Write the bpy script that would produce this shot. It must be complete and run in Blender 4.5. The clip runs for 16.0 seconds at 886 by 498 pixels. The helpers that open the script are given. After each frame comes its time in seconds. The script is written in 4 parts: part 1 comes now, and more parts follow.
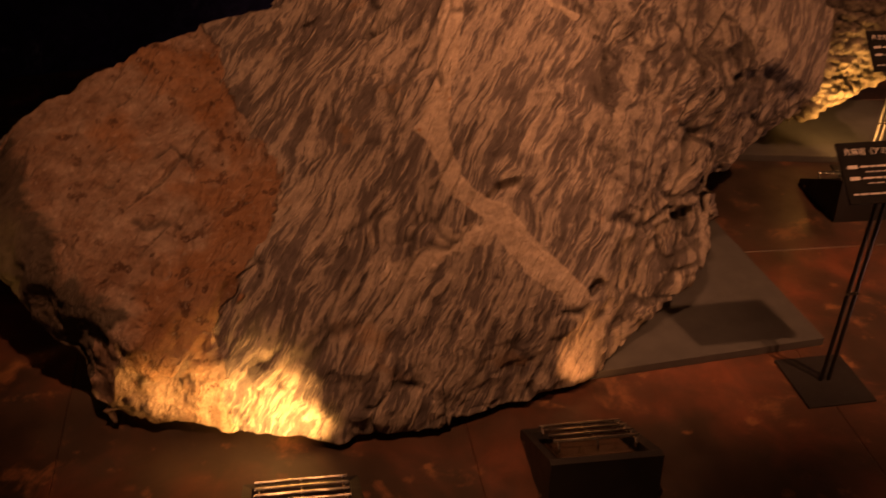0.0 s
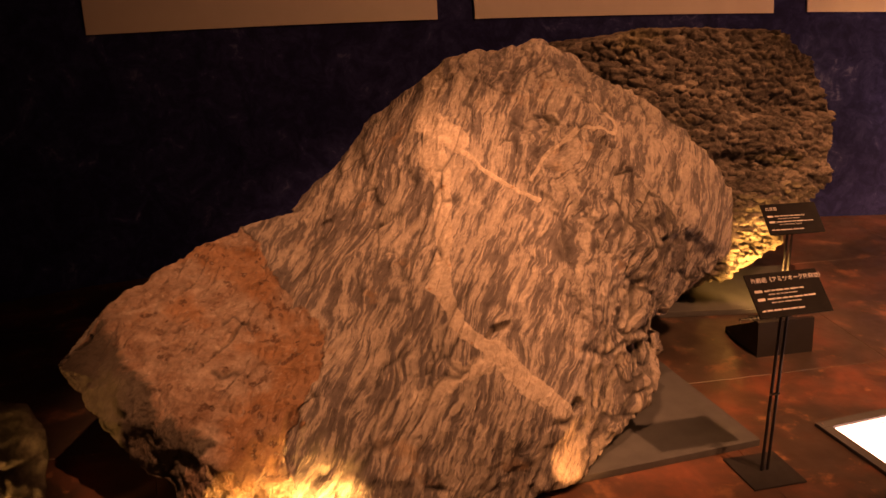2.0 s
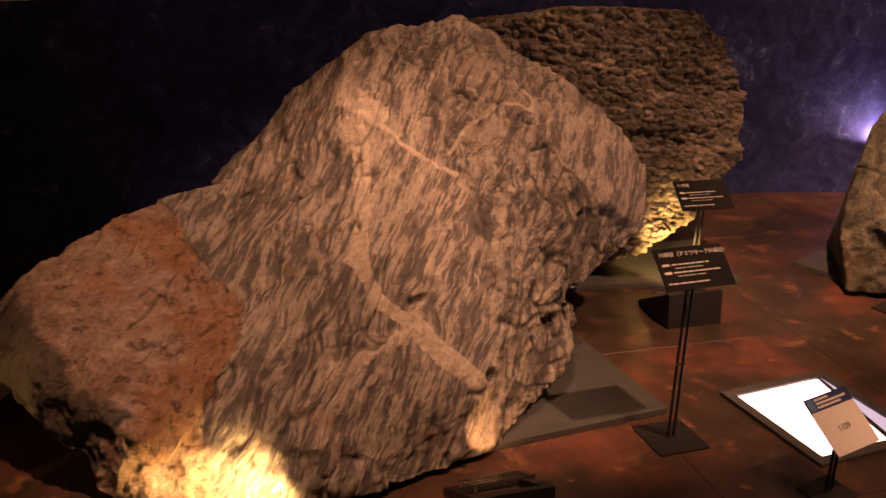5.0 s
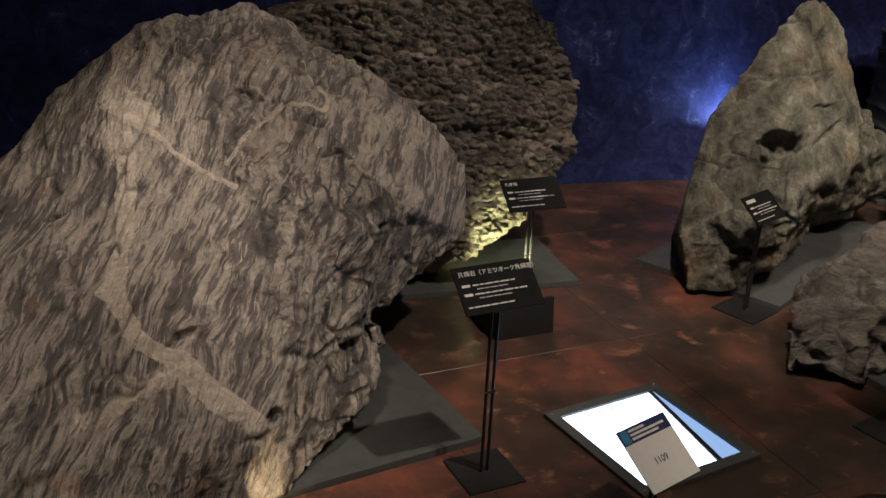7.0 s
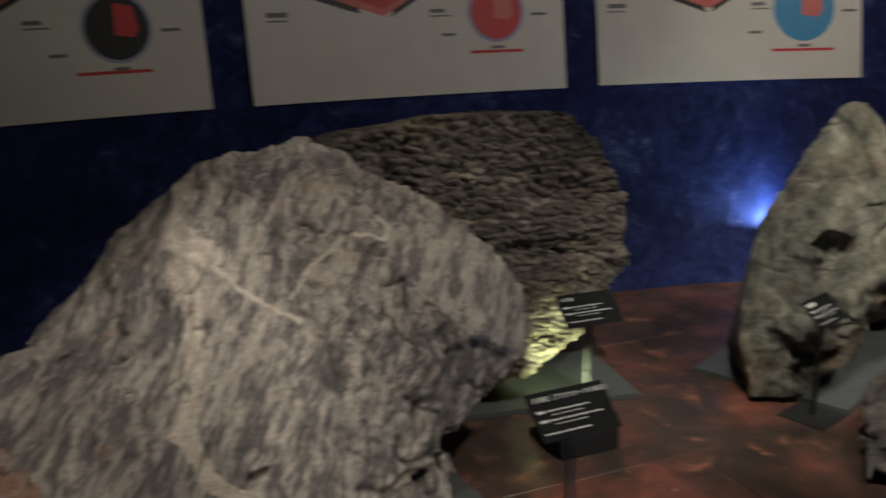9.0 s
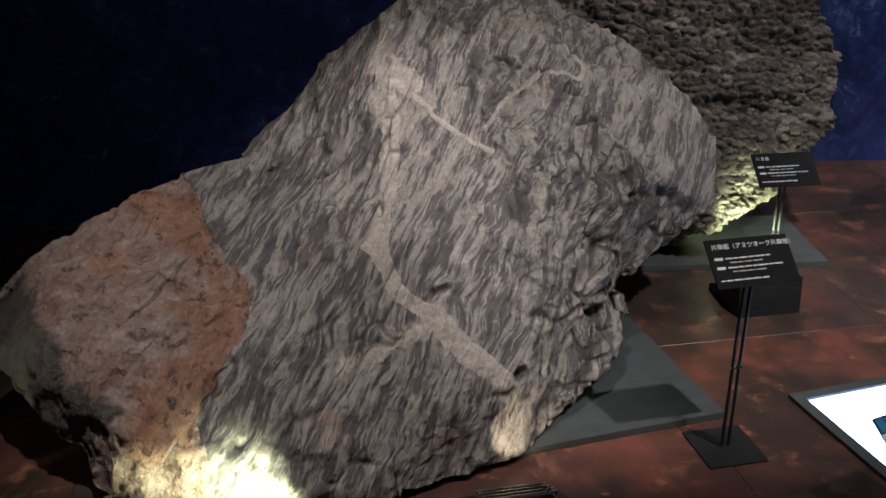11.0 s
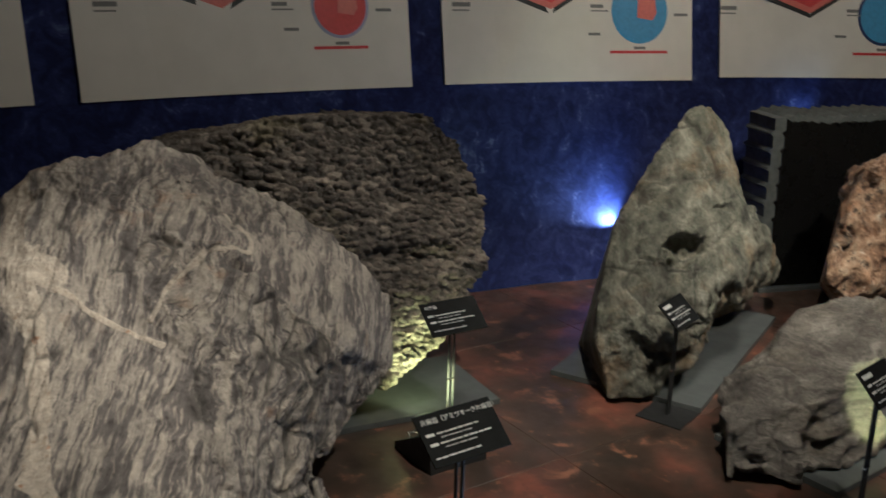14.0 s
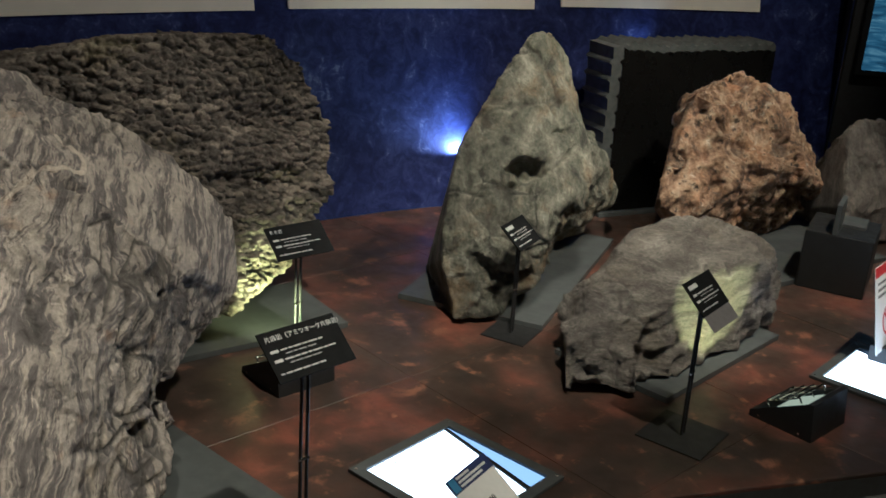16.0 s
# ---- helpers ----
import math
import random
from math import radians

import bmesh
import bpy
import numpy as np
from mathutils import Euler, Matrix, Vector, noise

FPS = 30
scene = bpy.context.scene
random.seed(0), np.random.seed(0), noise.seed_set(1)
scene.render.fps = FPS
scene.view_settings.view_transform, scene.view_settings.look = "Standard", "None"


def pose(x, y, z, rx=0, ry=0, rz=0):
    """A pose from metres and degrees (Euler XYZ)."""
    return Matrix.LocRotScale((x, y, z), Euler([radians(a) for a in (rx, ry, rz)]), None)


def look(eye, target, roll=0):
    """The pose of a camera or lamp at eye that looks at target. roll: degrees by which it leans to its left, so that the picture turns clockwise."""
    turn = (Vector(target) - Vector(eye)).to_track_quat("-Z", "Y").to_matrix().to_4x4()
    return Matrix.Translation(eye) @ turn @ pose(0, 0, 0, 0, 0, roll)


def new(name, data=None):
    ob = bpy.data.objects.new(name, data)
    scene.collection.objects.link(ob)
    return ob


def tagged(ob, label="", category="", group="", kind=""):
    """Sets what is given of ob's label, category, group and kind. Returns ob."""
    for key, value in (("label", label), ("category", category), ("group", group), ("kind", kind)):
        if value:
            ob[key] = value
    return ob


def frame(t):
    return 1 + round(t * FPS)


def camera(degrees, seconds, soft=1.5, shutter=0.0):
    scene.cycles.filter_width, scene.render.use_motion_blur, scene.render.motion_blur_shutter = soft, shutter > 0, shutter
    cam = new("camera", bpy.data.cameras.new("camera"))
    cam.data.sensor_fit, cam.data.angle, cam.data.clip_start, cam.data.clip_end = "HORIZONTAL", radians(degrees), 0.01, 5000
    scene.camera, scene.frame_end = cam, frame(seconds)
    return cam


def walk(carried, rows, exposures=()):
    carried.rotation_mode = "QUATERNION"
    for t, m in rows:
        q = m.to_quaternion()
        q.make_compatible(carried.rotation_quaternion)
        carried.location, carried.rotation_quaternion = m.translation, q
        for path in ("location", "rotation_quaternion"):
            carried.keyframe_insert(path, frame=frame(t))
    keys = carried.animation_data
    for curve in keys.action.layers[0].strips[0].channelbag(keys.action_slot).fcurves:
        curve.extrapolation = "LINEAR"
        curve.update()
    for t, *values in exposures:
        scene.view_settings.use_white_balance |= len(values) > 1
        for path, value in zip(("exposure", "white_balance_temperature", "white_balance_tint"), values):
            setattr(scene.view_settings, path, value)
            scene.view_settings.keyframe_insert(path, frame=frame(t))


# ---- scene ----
import itertools

cam = camera(47.3, 16.0, 1.5, 0.5)
PATH = [
    (0, (0.154, 0.033, 1.534), (0.473, 1.681, 0.447), 3.0),
    (0.5, (0.187, -0.06, 1.549), (0.549, 1.648, 0.574), 1.7),
    (1, (0.156, -0.181, 1.606), (0.561, 1.579, 0.746), 1.5),
    (1.5, (0.024, -0.351, 1.633), (0.464, 1.458, 0.902), 0.9),
    (2, (-0.116, -0.491, 1.618), (0.354, 1.329, 0.936), 0.5),
    (2.5, (-0.158, -0.532, 1.605), (0.352, 1.273, 0.91), 1.5),
    (3, (-0.175, -0.562, 1.604), (0.357, 1.231, 0.896), 2.0),
    (3.2, (-0.185, -0.564, 1.609), (0.341, 1.229, 0.895), 2.1),
    (5.3, (-0.045, -0.519, 1.64), (0.574, 1.235, 0.906), 2.2),
    (5.5, (0.016, -0.492, 1.645), (0.654, 1.253, 0.906), 2.2),
    (6, (0.147, -0.441, 1.638), (0.902, 1.264, 0.914), 3.5),
    (6.5, (0.214, -0.377, 1.643), (1.01, 1.308, 0.915), 3.3),
    (7, (0.264, -0.334, 1.631), (1.045, 1.341, 0.868), 3.0),
    (7.5, (0.238, -0.305, 1.652), (1.044, 1.36, 0.89), 3.0),
    (8, (0.236, -0.312, 1.685), (1.1, 1.367, 1.025), 1.8),
    (8.5, (0.225, -0.304, 1.69), (1.168, 1.351, 1.079), 1.4),
    (9, (0.187, -0.267, 1.675), (0.947, 1.493, 1.102), -0.3),
    (9.5, (0.164, -0.281, 1.665), (0.62, 1.573, 1.068), -1.5),
    (9.7, (0.161, -0.287, 1.658), (0.563, 1.556, 0.994), -1.3),
    (11.8, (0.219, -0.383, 1.636), (0.608, 1.392, 0.801), 1.3),
    (12, (0.242, -0.38, 1.648), (0.679, 1.403, 0.853), 1.2),
    (12.5, (0.194, -0.291, 1.685), (0.831, 1.472, 0.989), 1.9),
    (13, (0.103, -0.159, 1.692), (0.965, 1.547, 1.104), 1.8),
    (13.5, (0.093, -0.084, 1.686), (1.092, 1.555, 1.122), 2.1),
    (14, (0.116, -0.071, 1.68), (1.201, 1.505, 1.098), 2.1),
    (14.5, (0.138, -0.064, 1.673), (1.304, 1.434, 1.046), 2.3),
    (15, (0.15, -0.076, 1.66), (1.393, 1.353, 1.015), 2.9),
    (15.5, (0.139, -0.088, 1.651), (1.404, 1.313, 0.99), 3.4),
    (16, (0.118, -0.11, 1.642), (1.411, 1.254, 0.959), 4.1),
]
EXPOSE = [(0.0, -0.35, 10000, 76), (0.5, 0.3, 10000, 74), (1.0, 0.5, 10000, 73), (2.0, 0.75, 10000, 72), (3.2, 0.75, 9500, 68), (5.3, 0.45, 6500, 52), (6.0, 0.3, 5000, 36), (6.8, 0.25, 4200, 8), (7.6, 0.0, 3950, 2), (8.6, 0.1, 3900, -2), (9.7, 0.65, 3650, 2), (11.8, 0.45, 3650, 6), (12.8, 0.38, 3800, 1), (14.5, 0.58, 3800, -3), (16.0, 0.68, 3800, -4)]
walk(cam, [(t, look(eye, target, roll)) for t, eye, target, roll in PATH], EXPOSE)


DECK = 0.20      # height of the display deck above the floor


# ---- light ----
def aim(ob, eye, target):
    ob.matrix_world = look(eye, target)


def spot(name, eye, target, watts, cone, colour=(1, 1, 1), blend=0.5, size=0.04):
    d = bpy.data.lights.new(name, "SPOT")
    d.energy, d.spot_size, d.spot_blend, d.color, d.shadow_soft_size = watts, radians(cone), blend, colour, size
    ob = new(name, d)
    aim(ob, eye, target)
    return ob


def slit(name, eye, target, watts, cone, flat, roll, colour, blend=0.25, size=0.012):
    """A lamp behind a slotted lens: its beam is flattened and leans by roll."""
    ob = spot(name, eye, target, watts, cone, colour, blend, size)
    ob.matrix_world = look(eye, target, roll) @ Matrix.Diagonal((1.0, flat, 1.0, 1.0))
    return ob


world = bpy.data.worlds.new("gallery_dark")
world.use_nodes = True
world.node_tree.nodes["Background"].inputs[0].default_value = (0.5, 0.55, 0.7, 1)
world.node_tree.nodes["Background"].inputs[1].default_value = 0.0
scene.world = world

WARM = (1.0, 0.60, 0.27)
YELLOW = (1.0, 0.70, 0.19)
COOL = (1.0, 0.80, 0.66)
spot("ceiling_spot_a", (0.1, 0.6, 3.4), (0.35, 1.75, 0.55), 260, 33, WARM, 0.6)
spot("ceiling_spot_b", (2.0, 0.4, 3.4), (1.3, 2.1, 0.75), 350, 35, WARM, 0.6)
spot("ceiling_spot_c", (1.5, 0.9, 3.4), (2.7, 2.2, 0.6), 430, 34, WARM, 0.6)
spot("ceiling_spot_d", (3.2, 0.5, 3.4), (3.65, 2.0, 0.5), 410, 44, WARM, 0.6)
spot("poster_wash", (3.5, 0.9, 3.4), (2.4, 3.5, 1.8), 125, 74, WARM, 0.9)
spot("wall_wash", (4.0, 0.8, 3.4), (4.3, 3.0, 1.2), 120, 56, WARM, 0.9)
spot("deck_wash", (2.0, 0.0, 3.4), (2.2, 1.25, 0.2), 210, 40, WARM, 0.9)
# added fill from behind the viewpoint, lifts shadows and the left wall; no known fixture
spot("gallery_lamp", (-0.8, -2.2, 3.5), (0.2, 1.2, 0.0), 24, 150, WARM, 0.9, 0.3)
# the lamps in the boxes on the deck and behind the rocks
slit("deck_lamp_a", (0.12, 1.29, 0.262), (0.10, 1.46, 0.285), 15.0, 112, 0.48, -12, YELLOW, 0.5)
spot("deck_lamp_b", (0.68, 1.39, 0.285), (0.80, 1.62, 0.30), 2.0, 60, (1.0, 0.55, 0.17), 0.3, 0.012)
spot("deck_lamp_c", (1.71, 2.21, 0.31), (1.78, 2.45, 0.37), 20, 80, YELLOW, 0.4, 0.02)
spot("deck_lamp_d", (2.77, 1.17, 0.285), (2.84, 1.48, 0.42), 22, 60, YELLOW, 0.3, 0.012)
spot("deck_lamp_e", (-0.75, 1.38, 0.285), (-0.64, 1.62, 0.34), 5.0, 70, YELLOW, 0.2, 0.012)
spot("wall_lamp_a", (3.35, 3.215, 0.44), (3.30, 3.30, 0.55), 20.0, 125, COOL, 0.9, 0.010)
spot("wall_lamp_b", (4.35, 2.95, 0.90), (4.25, 3.1, 1.3), 0.7, 130, COOL, 0.8, 0.02)

# ---- materials ----
class Nodes:
    """A short hand for a node material."""

    def __init__(self, name):
        self.m = bpy.data.materials.new(name)
        self.m.use_nodes = True
        self.t = self.m.node_tree
        self.bsdf = self.t.nodes["Principled BSDF"]
        self.co = self.t.nodes.new("ShaderNodeTexCoord").outputs["Object"]

    def put(self, socket, v):
        if isinstance(v, bpy.types.NodeSocket):
            self.t.links.new(v, socket)
        elif isinstance(v, tuple) and len(v) == 3 and socket.type == "RGBA":
            socket.default_value = (*v, 1)
        else:
            socket.default_value = v

    def node(self, kind, **ins):
        n = self.t.nodes.new("ShaderNode" + kind)
        for k, v in ins.items():
            self.put(n.inputs[k.replace("_", " ")], v)
        return n

    def scaled(self, sx, sy, sz, rot=(0, 0, 0), vec=None):
        n = self.t.nodes.new("ShaderNodeMapping")
        n.inputs["Scale"].default_value = (sx, sy, sz)
        n.inputs["Rotation"].default_value = [radians(a) for a in rot]
        self.t.links.new(vec or self.co, n.inputs["Vector"])
        return n.outputs[0]

    def noise(self, scale, detail=6.0, rough=0.55, vec=None, distort=0.0):
        n = self.node("TexNoise", Vector=vec or self.co, Scale=scale, Detail=detail, Roughness=rough, Distortion=distort)
        return n.outputs["Fac"]

    def voronoi(self, scale, feature="F1", vec=None, out="Distance"):
        n = self.t.nodes.new("ShaderNodeTexVoronoi")
        n.feature = feature
        self.put(n.inputs["Vector"], vec or self.co)
        n.inputs["Scale"].default_value = scale
        return n.outputs[out]

    def math(self, op, a, b=0.0, clamp=False):
        n = self.t.nodes.new("ShaderNodeMath")
        n.operation, n.use_clamp = op, clamp
        self.put(n.inputs[0], a), self.put(n.inputs[1], b)
        return n.outputs[0]

    def span(self, v, lo, hi, to0=0.0, to1=1.0):
        n = self.t.nodes.new("ShaderNodeMapRange")
        n.interpolation_type = "SMOOTHSTEP"
        for k, x in zip(("Value", "From Min", "From Max", "To Min", "To Max"), (v, lo, hi, to0, to1)):
            self.put(n.inputs[k], x)
        return n.outputs[0]

    def ramp(self, v, *stops):
        n = self.t.nodes.new("ShaderNodeValToRGB")
        while len(n.color_ramp.elements) < len(stops):
            n.color_ramp.elements.new(0.5)
        for e, (p, c) in zip(n.color_ramp.elements, stops):
            e.position, e.color = p, (*c, 1)
        self.put(n.inputs[0], v)
        return n.outputs[0]

    def mix(self, f, a, b, blend="MIX"):
        n = self.t.nodes.new("ShaderNodeMix")
        n.data_type, n.blend_type = "RGBA", blend
        self.put(n.inputs["Factor"], f)
        self.put([i for i in n.inputs if i.name == "A" and i.type == "RGBA"][0], a)
        self.put([i for i in n.inputs if i.name == "B" and i.type == "RGBA"][0], b)
        return [o for o in n.outputs if o.type == "RGBA"][0]

    def attr(self, name):
        n = self.t.nodes.new("ShaderNodeAttribute")
        n.attribute_name = name
        return n.outputs["Fac"]

    def warp(self, amount, scale, vec=None):
        n = self.node("TexNoise", Vector=vec or self.co, Scale=scale, Detail=4.0)
        a = self.t.nodes.new("ShaderNodeVectorMath")
        a.operation = "SUBTRACT"
        self.put(a.inputs[0], n.outputs["Color"])
        a.inputs[1].default_value = (0.5, 0.5, 0.5)
        m = self.t.nodes.new("ShaderNodeVectorMath")
        m.operation = "MULTIPLY_ADD"
        self.put(m.inputs[0], a.outputs[0])
        m.inputs[1].default_value = (amount, amount, amount)
        self.put(m.inputs[2], vec or self.co)
        return m.outputs[0]

    def done(self, colour, rough=0.8, bump=None, height=0.3, depth=0.01, metal=0.0, spec=0.5):
        b = self.bsdf
        self.put(b.inputs["Base Color"], colour)
        self.put(b.inputs["Roughness"], rough)
        self.put(b.inputs["Metallic"], metal)
        self.put(b.inputs["Specular IOR Level"], spec)
        if bump is not None:
            n = self.node("Bump", Strength=height, Distance=depth, Height=bump)
            self.put(b.inputs["Normal"], n.outputs[0])
        return self.m


def plain(name, colour, rough=0.5, metal=0.0, grain=0.08, scale=60):
    n = Nodes(name)
    v = n.noise(scale, 5)
    c = n.mix(n.span(v, 0.3, 0.7), tuple(x * (1 - grain) for x in colour), tuple(min(1, x * (1 + grain)) for x in colour))
    r = n.span(n.noise(scale * 0.3, 4), 0.3, 0.7, max(0.02, rough - 0.07), min(1, rough + 0.07))
    return n.done(c, r, v, 0.05, 0.002, metal)


def glow(name, colour, strength):
    n = Nodes(name)
    n.put(n.bsdf.inputs["Base Color"], (0.02, 0.02, 0.02))
    n.put(n.bsdf.inputs["Emission Color"], colour)
    n.put(n.bsdf.inputs["Emission Strength"], strength)
    return n.m


def along(n, vec, a, b, c, sa, sb, sc):
    """Coordinates along three directions, each with its own scale."""
    out = n.t.nodes.new("ShaderNodeCombineXYZ")
    for k, (d, f) in enumerate(((a, sa), (b, sb), (c, sc))):
        m = n.t.nodes.new("ShaderNodeVectorMath")
        m.operation = "DOT_PRODUCT"
        n.put(m.inputs[0], vec)
        m.inputs[1].default_value = [x * f for x in d]
        n.put(out.inputs[k], m.outputs["Value"])
    return out.outputs[0]


def gneiss():
    n = Nodes("banded_gneiss")
    ac, al, up = (0.89, -0.36, -0.27), (0.45, 0.77, 0.45), (0.05, -0.52, 0.85)
    # folded bands on the split faces, swirls where the stone was broken
    calm = n.warp(0.012, 26.0, n.warp(0.025, 11.0, n.warp(0.10, 3.2)))
    wild = n.warp(0.015, 26.0, n.warp(0.05, 11.0, n.warp(0.24, 4.5)))
    rag = n.span(n.math("ADD", n.attr("rough"), n.math("MULTIPLY", n.math("SUBTRACT", n.noise(6, 4), 0.5), 0.8)), 0.3, 0.75)
    def field(w, k):
        bands = n.noise(1.0, 4, 0.55, along(n, w, ac, al, up, 37 * k, 5.2 * k, 11 * k))
        streak = n.noise(1.0, 4, 0.6, along(n, w, ac, al, up, 150 * k, 15 * k, 34 * k))
        return bands, streak
    b1, s1 = field(calm, 1.0)
    b2, s2 = field(wild, 0.72)
    bands = n.mix(rag, b1, b2)
    streak = n.mix(rag, s1, s2)
    f = n.math("ADD", n.math("MULTIPLY", bands, 0.55), n.math("MULTIPLY", streak, 0.45))
    f = n.math("ADD", f, n.math("MULTIPLY", n.math("SUBTRACT", n.noise(2.6, 3), 0.5), 0.12))
    f = n.math("ADD", f, n.math("MULTIPLY", rag, 0.014))
    c = n.ramp(f, (0.38, (0.095, 0.083, 0.082)), (0.47, (0.140, 0.122, 0.119)), (0.490, (0.175, 0.154, 0.146)), (0.505, (0.285, 0.252, 0.227)), (0.60, (0.385, 0.338, 0.296)))
    thin = n.span(streak, 0.395, 0.365)
    c = n.mix(n.math("MULTIPLY", thin, 0.6), c, (0.085, 0.074, 0.074))
    c = n.mix(n.math("MULTIPLY", n.span(streak, 0.60, 0.64), 0.6), c, (0.44, 0.38, 0.32))
    rust = n.span(n.noise(7, 5, 0.6), 0.60, 0.72)
    c = n.mix(n.math("MULTIPLY", rust, 0.45), c, (0.34, 0.20, 0.10))
    edge = n.math("MULTIPLY", n.math("SUBTRACT", n.noise(9, 6, 0.65), 0.5), 0.55)
    pink = n.span(n.math("ADD", n.attr("pink"), edge), 0.48, 0.52)
    pv = n.noise(13, 8, 0.7)
    pc = n.ramp(pv, (0.30, (0.19, 0.10, 0.065)), (0.44, (0.33, 0.225, 0.175)), (0.56, (0.42, 0.315, 0.26)), (0.72, (0.56, 0.47, 0.41)))
    stain = n.math("ADD", n.noise(5, 5, 0.6), n.math("MULTIPLY", n.attr("rust"), 0.22))
    pc = n.mix(n.math("MULTIPLY", n.span(stain, 0.54, 0.68), 0.62), pc, (0.38, 0.18, 0.08))
    pit = n.span(n.math("ADD", n.noise(30, 4, 0.6), n.math("MULTIPLY", n.attr("rust"), 0.05)), 0.60, 0.66)
    pc = n.mix(n.math("MULTIPLY", pit, 0.85), pc, (0.105, 0.048, 0.03))
    pc = n.mix(n.math("MULTIPLY", n.span(n.noise(60, 4, 0.6), 0.60, 0.68), 0.5), pc, (0.60, 0.50, 0.44))
    c = n.mix(pink, c, pc)
    vd = n.math("ADD", n.attr("vein"), n.math("MULTIPLY", n.math("SUBTRACT", n.noise(30, 5, 0.65), 0.5), 0.55))
    vein = n.span(vd, 0.46, 0.54)
    vc = n.ramp(n.noise(48, 6, 0.65), (0.28, (0.28, 0.20, 0.135)), (0.38, (0.44, 0.375, 0.31)), (0.6, (0.53, 0.465, 0.40)), (0.8, (0.66, 0.61, 0.54)))
    c = n.mix(n.math("MULTIPLY", vein, 0.9), c, vc)
    c = n.mix(n.math("MULTIPLY", n.math("MULTIPLY", vein, n.span(n.noise(22, 3), 0.66, 0.72)), 0.7), c, (0.30, 0.13, 0.04))
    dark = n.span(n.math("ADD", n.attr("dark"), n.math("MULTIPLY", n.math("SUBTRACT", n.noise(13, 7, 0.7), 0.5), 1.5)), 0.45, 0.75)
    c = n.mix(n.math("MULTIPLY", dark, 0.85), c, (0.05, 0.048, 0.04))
    mid = n.noise(34, 7, 0.7)
    c = n.mix(0.45, c, n.ramp(mid, (0.33, (0.27, 0.27, 0.27)), (0.67, (0.73, 0.73, 0.73))), "OVERLAY")
    fine = n.noise(110, 6, 0.75)
    c = n.mix(0.55, c, n.ramp(fine, (0.3, (0.28, 0.28, 0.28)), (0.7, (0.72, 0.72, 0.72))), "OVERLAY")
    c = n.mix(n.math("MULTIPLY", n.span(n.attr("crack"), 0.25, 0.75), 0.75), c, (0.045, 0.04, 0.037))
    glint = n.span(n.voronoi(120, "F1", None, "Distance"), 0.10, 0.05)
    keep = n.span(n.noise(60, 2), 0.64, 0.68)
    rough = n.math("SUBTRACT", n.span(fine, 0.3, 0.7, 0.55, 0.85), n.math("MULTIPLY", n.math("MULTIPLY", glint, keep), 0.45))
    h = n.math("ADD", n.math("ADD", n.math("MULTIPLY", bands, 0.5), n.math("MULTIPLY", streak, 0.7)), n.math("MULTIPLY", fine, 0.35))
    coarse = n.math("ADD", n.math("MULTIPLY", n.noise(22, 8, 0.72), 1.5), n.math("MULTIPLY", n.voronoi(26, "F1", n.warp(0.05, 14)), 0.9))
    h = n.math("ADD", h, n.math("MULTIPLY", coarse, n.span(n.math("MAXIMUM", rag, pink), 0.0, 1.0, 0.5, 1.5)))
    return n.done(c, rough, h, 1.0, 0.019)


def cobbly():
    n = Nodes("conglomerate")
    mottle = n.noise(9, 7, 0.65, n.scaled(1, 1, 2.0, (0, 6, 0), n.warp(0.05, 9)))
    f = n.math("ADD", n.math("MULTIPLY", n.attr("tone"), 0.34), n.math("MULTIPLY", mottle, 0.62))
    c = n.ramp(f, (0.25, (0.034, 0.028, 0.024)), (0.45, (0.070, 0.058, 0.049)), (0.60, (0.120, 0.100, 0.083)), (0.74, (0.23, 0.195, 0.16)))
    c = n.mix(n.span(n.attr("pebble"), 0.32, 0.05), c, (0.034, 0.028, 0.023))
    moss = n.span(n.noise(5, 5, 0.6), 0.58, 0.72)
    c = n.mix(n.math("MULTIPLY", moss, 0.5), c, (0.13, 0.11, 0.055))
    c = n.mix(n.math("MULTIPLY", n.attr("low"), 0.7), c, n.mix(n.span(mottle, 0.4, 0.6), (0.12, 0.10, 0.07), (0.30, 0.27, 0.20)))
    fine = n.noise(80, 7, 0.75)
    c = n.mix(0.6, c, n.ramp(fine, (0.3, (0.26, 0.26, 0.26)), (0.7, (0.74, 0.74, 0.74))), "OVERLAY")
    h = n.math("ADD", n.math("MULTIPLY", n.voronoi(55, "F1", n.warp(0.03, 20)), -0.7), n.math("ADD", n.math("MULTIPLY", fine, 0.5), n.math("MULTIPLY", n.noise(26, 7, 0.7), 0.9)))
    return n.done(c, 0.85, h, 1.0, 0.016)


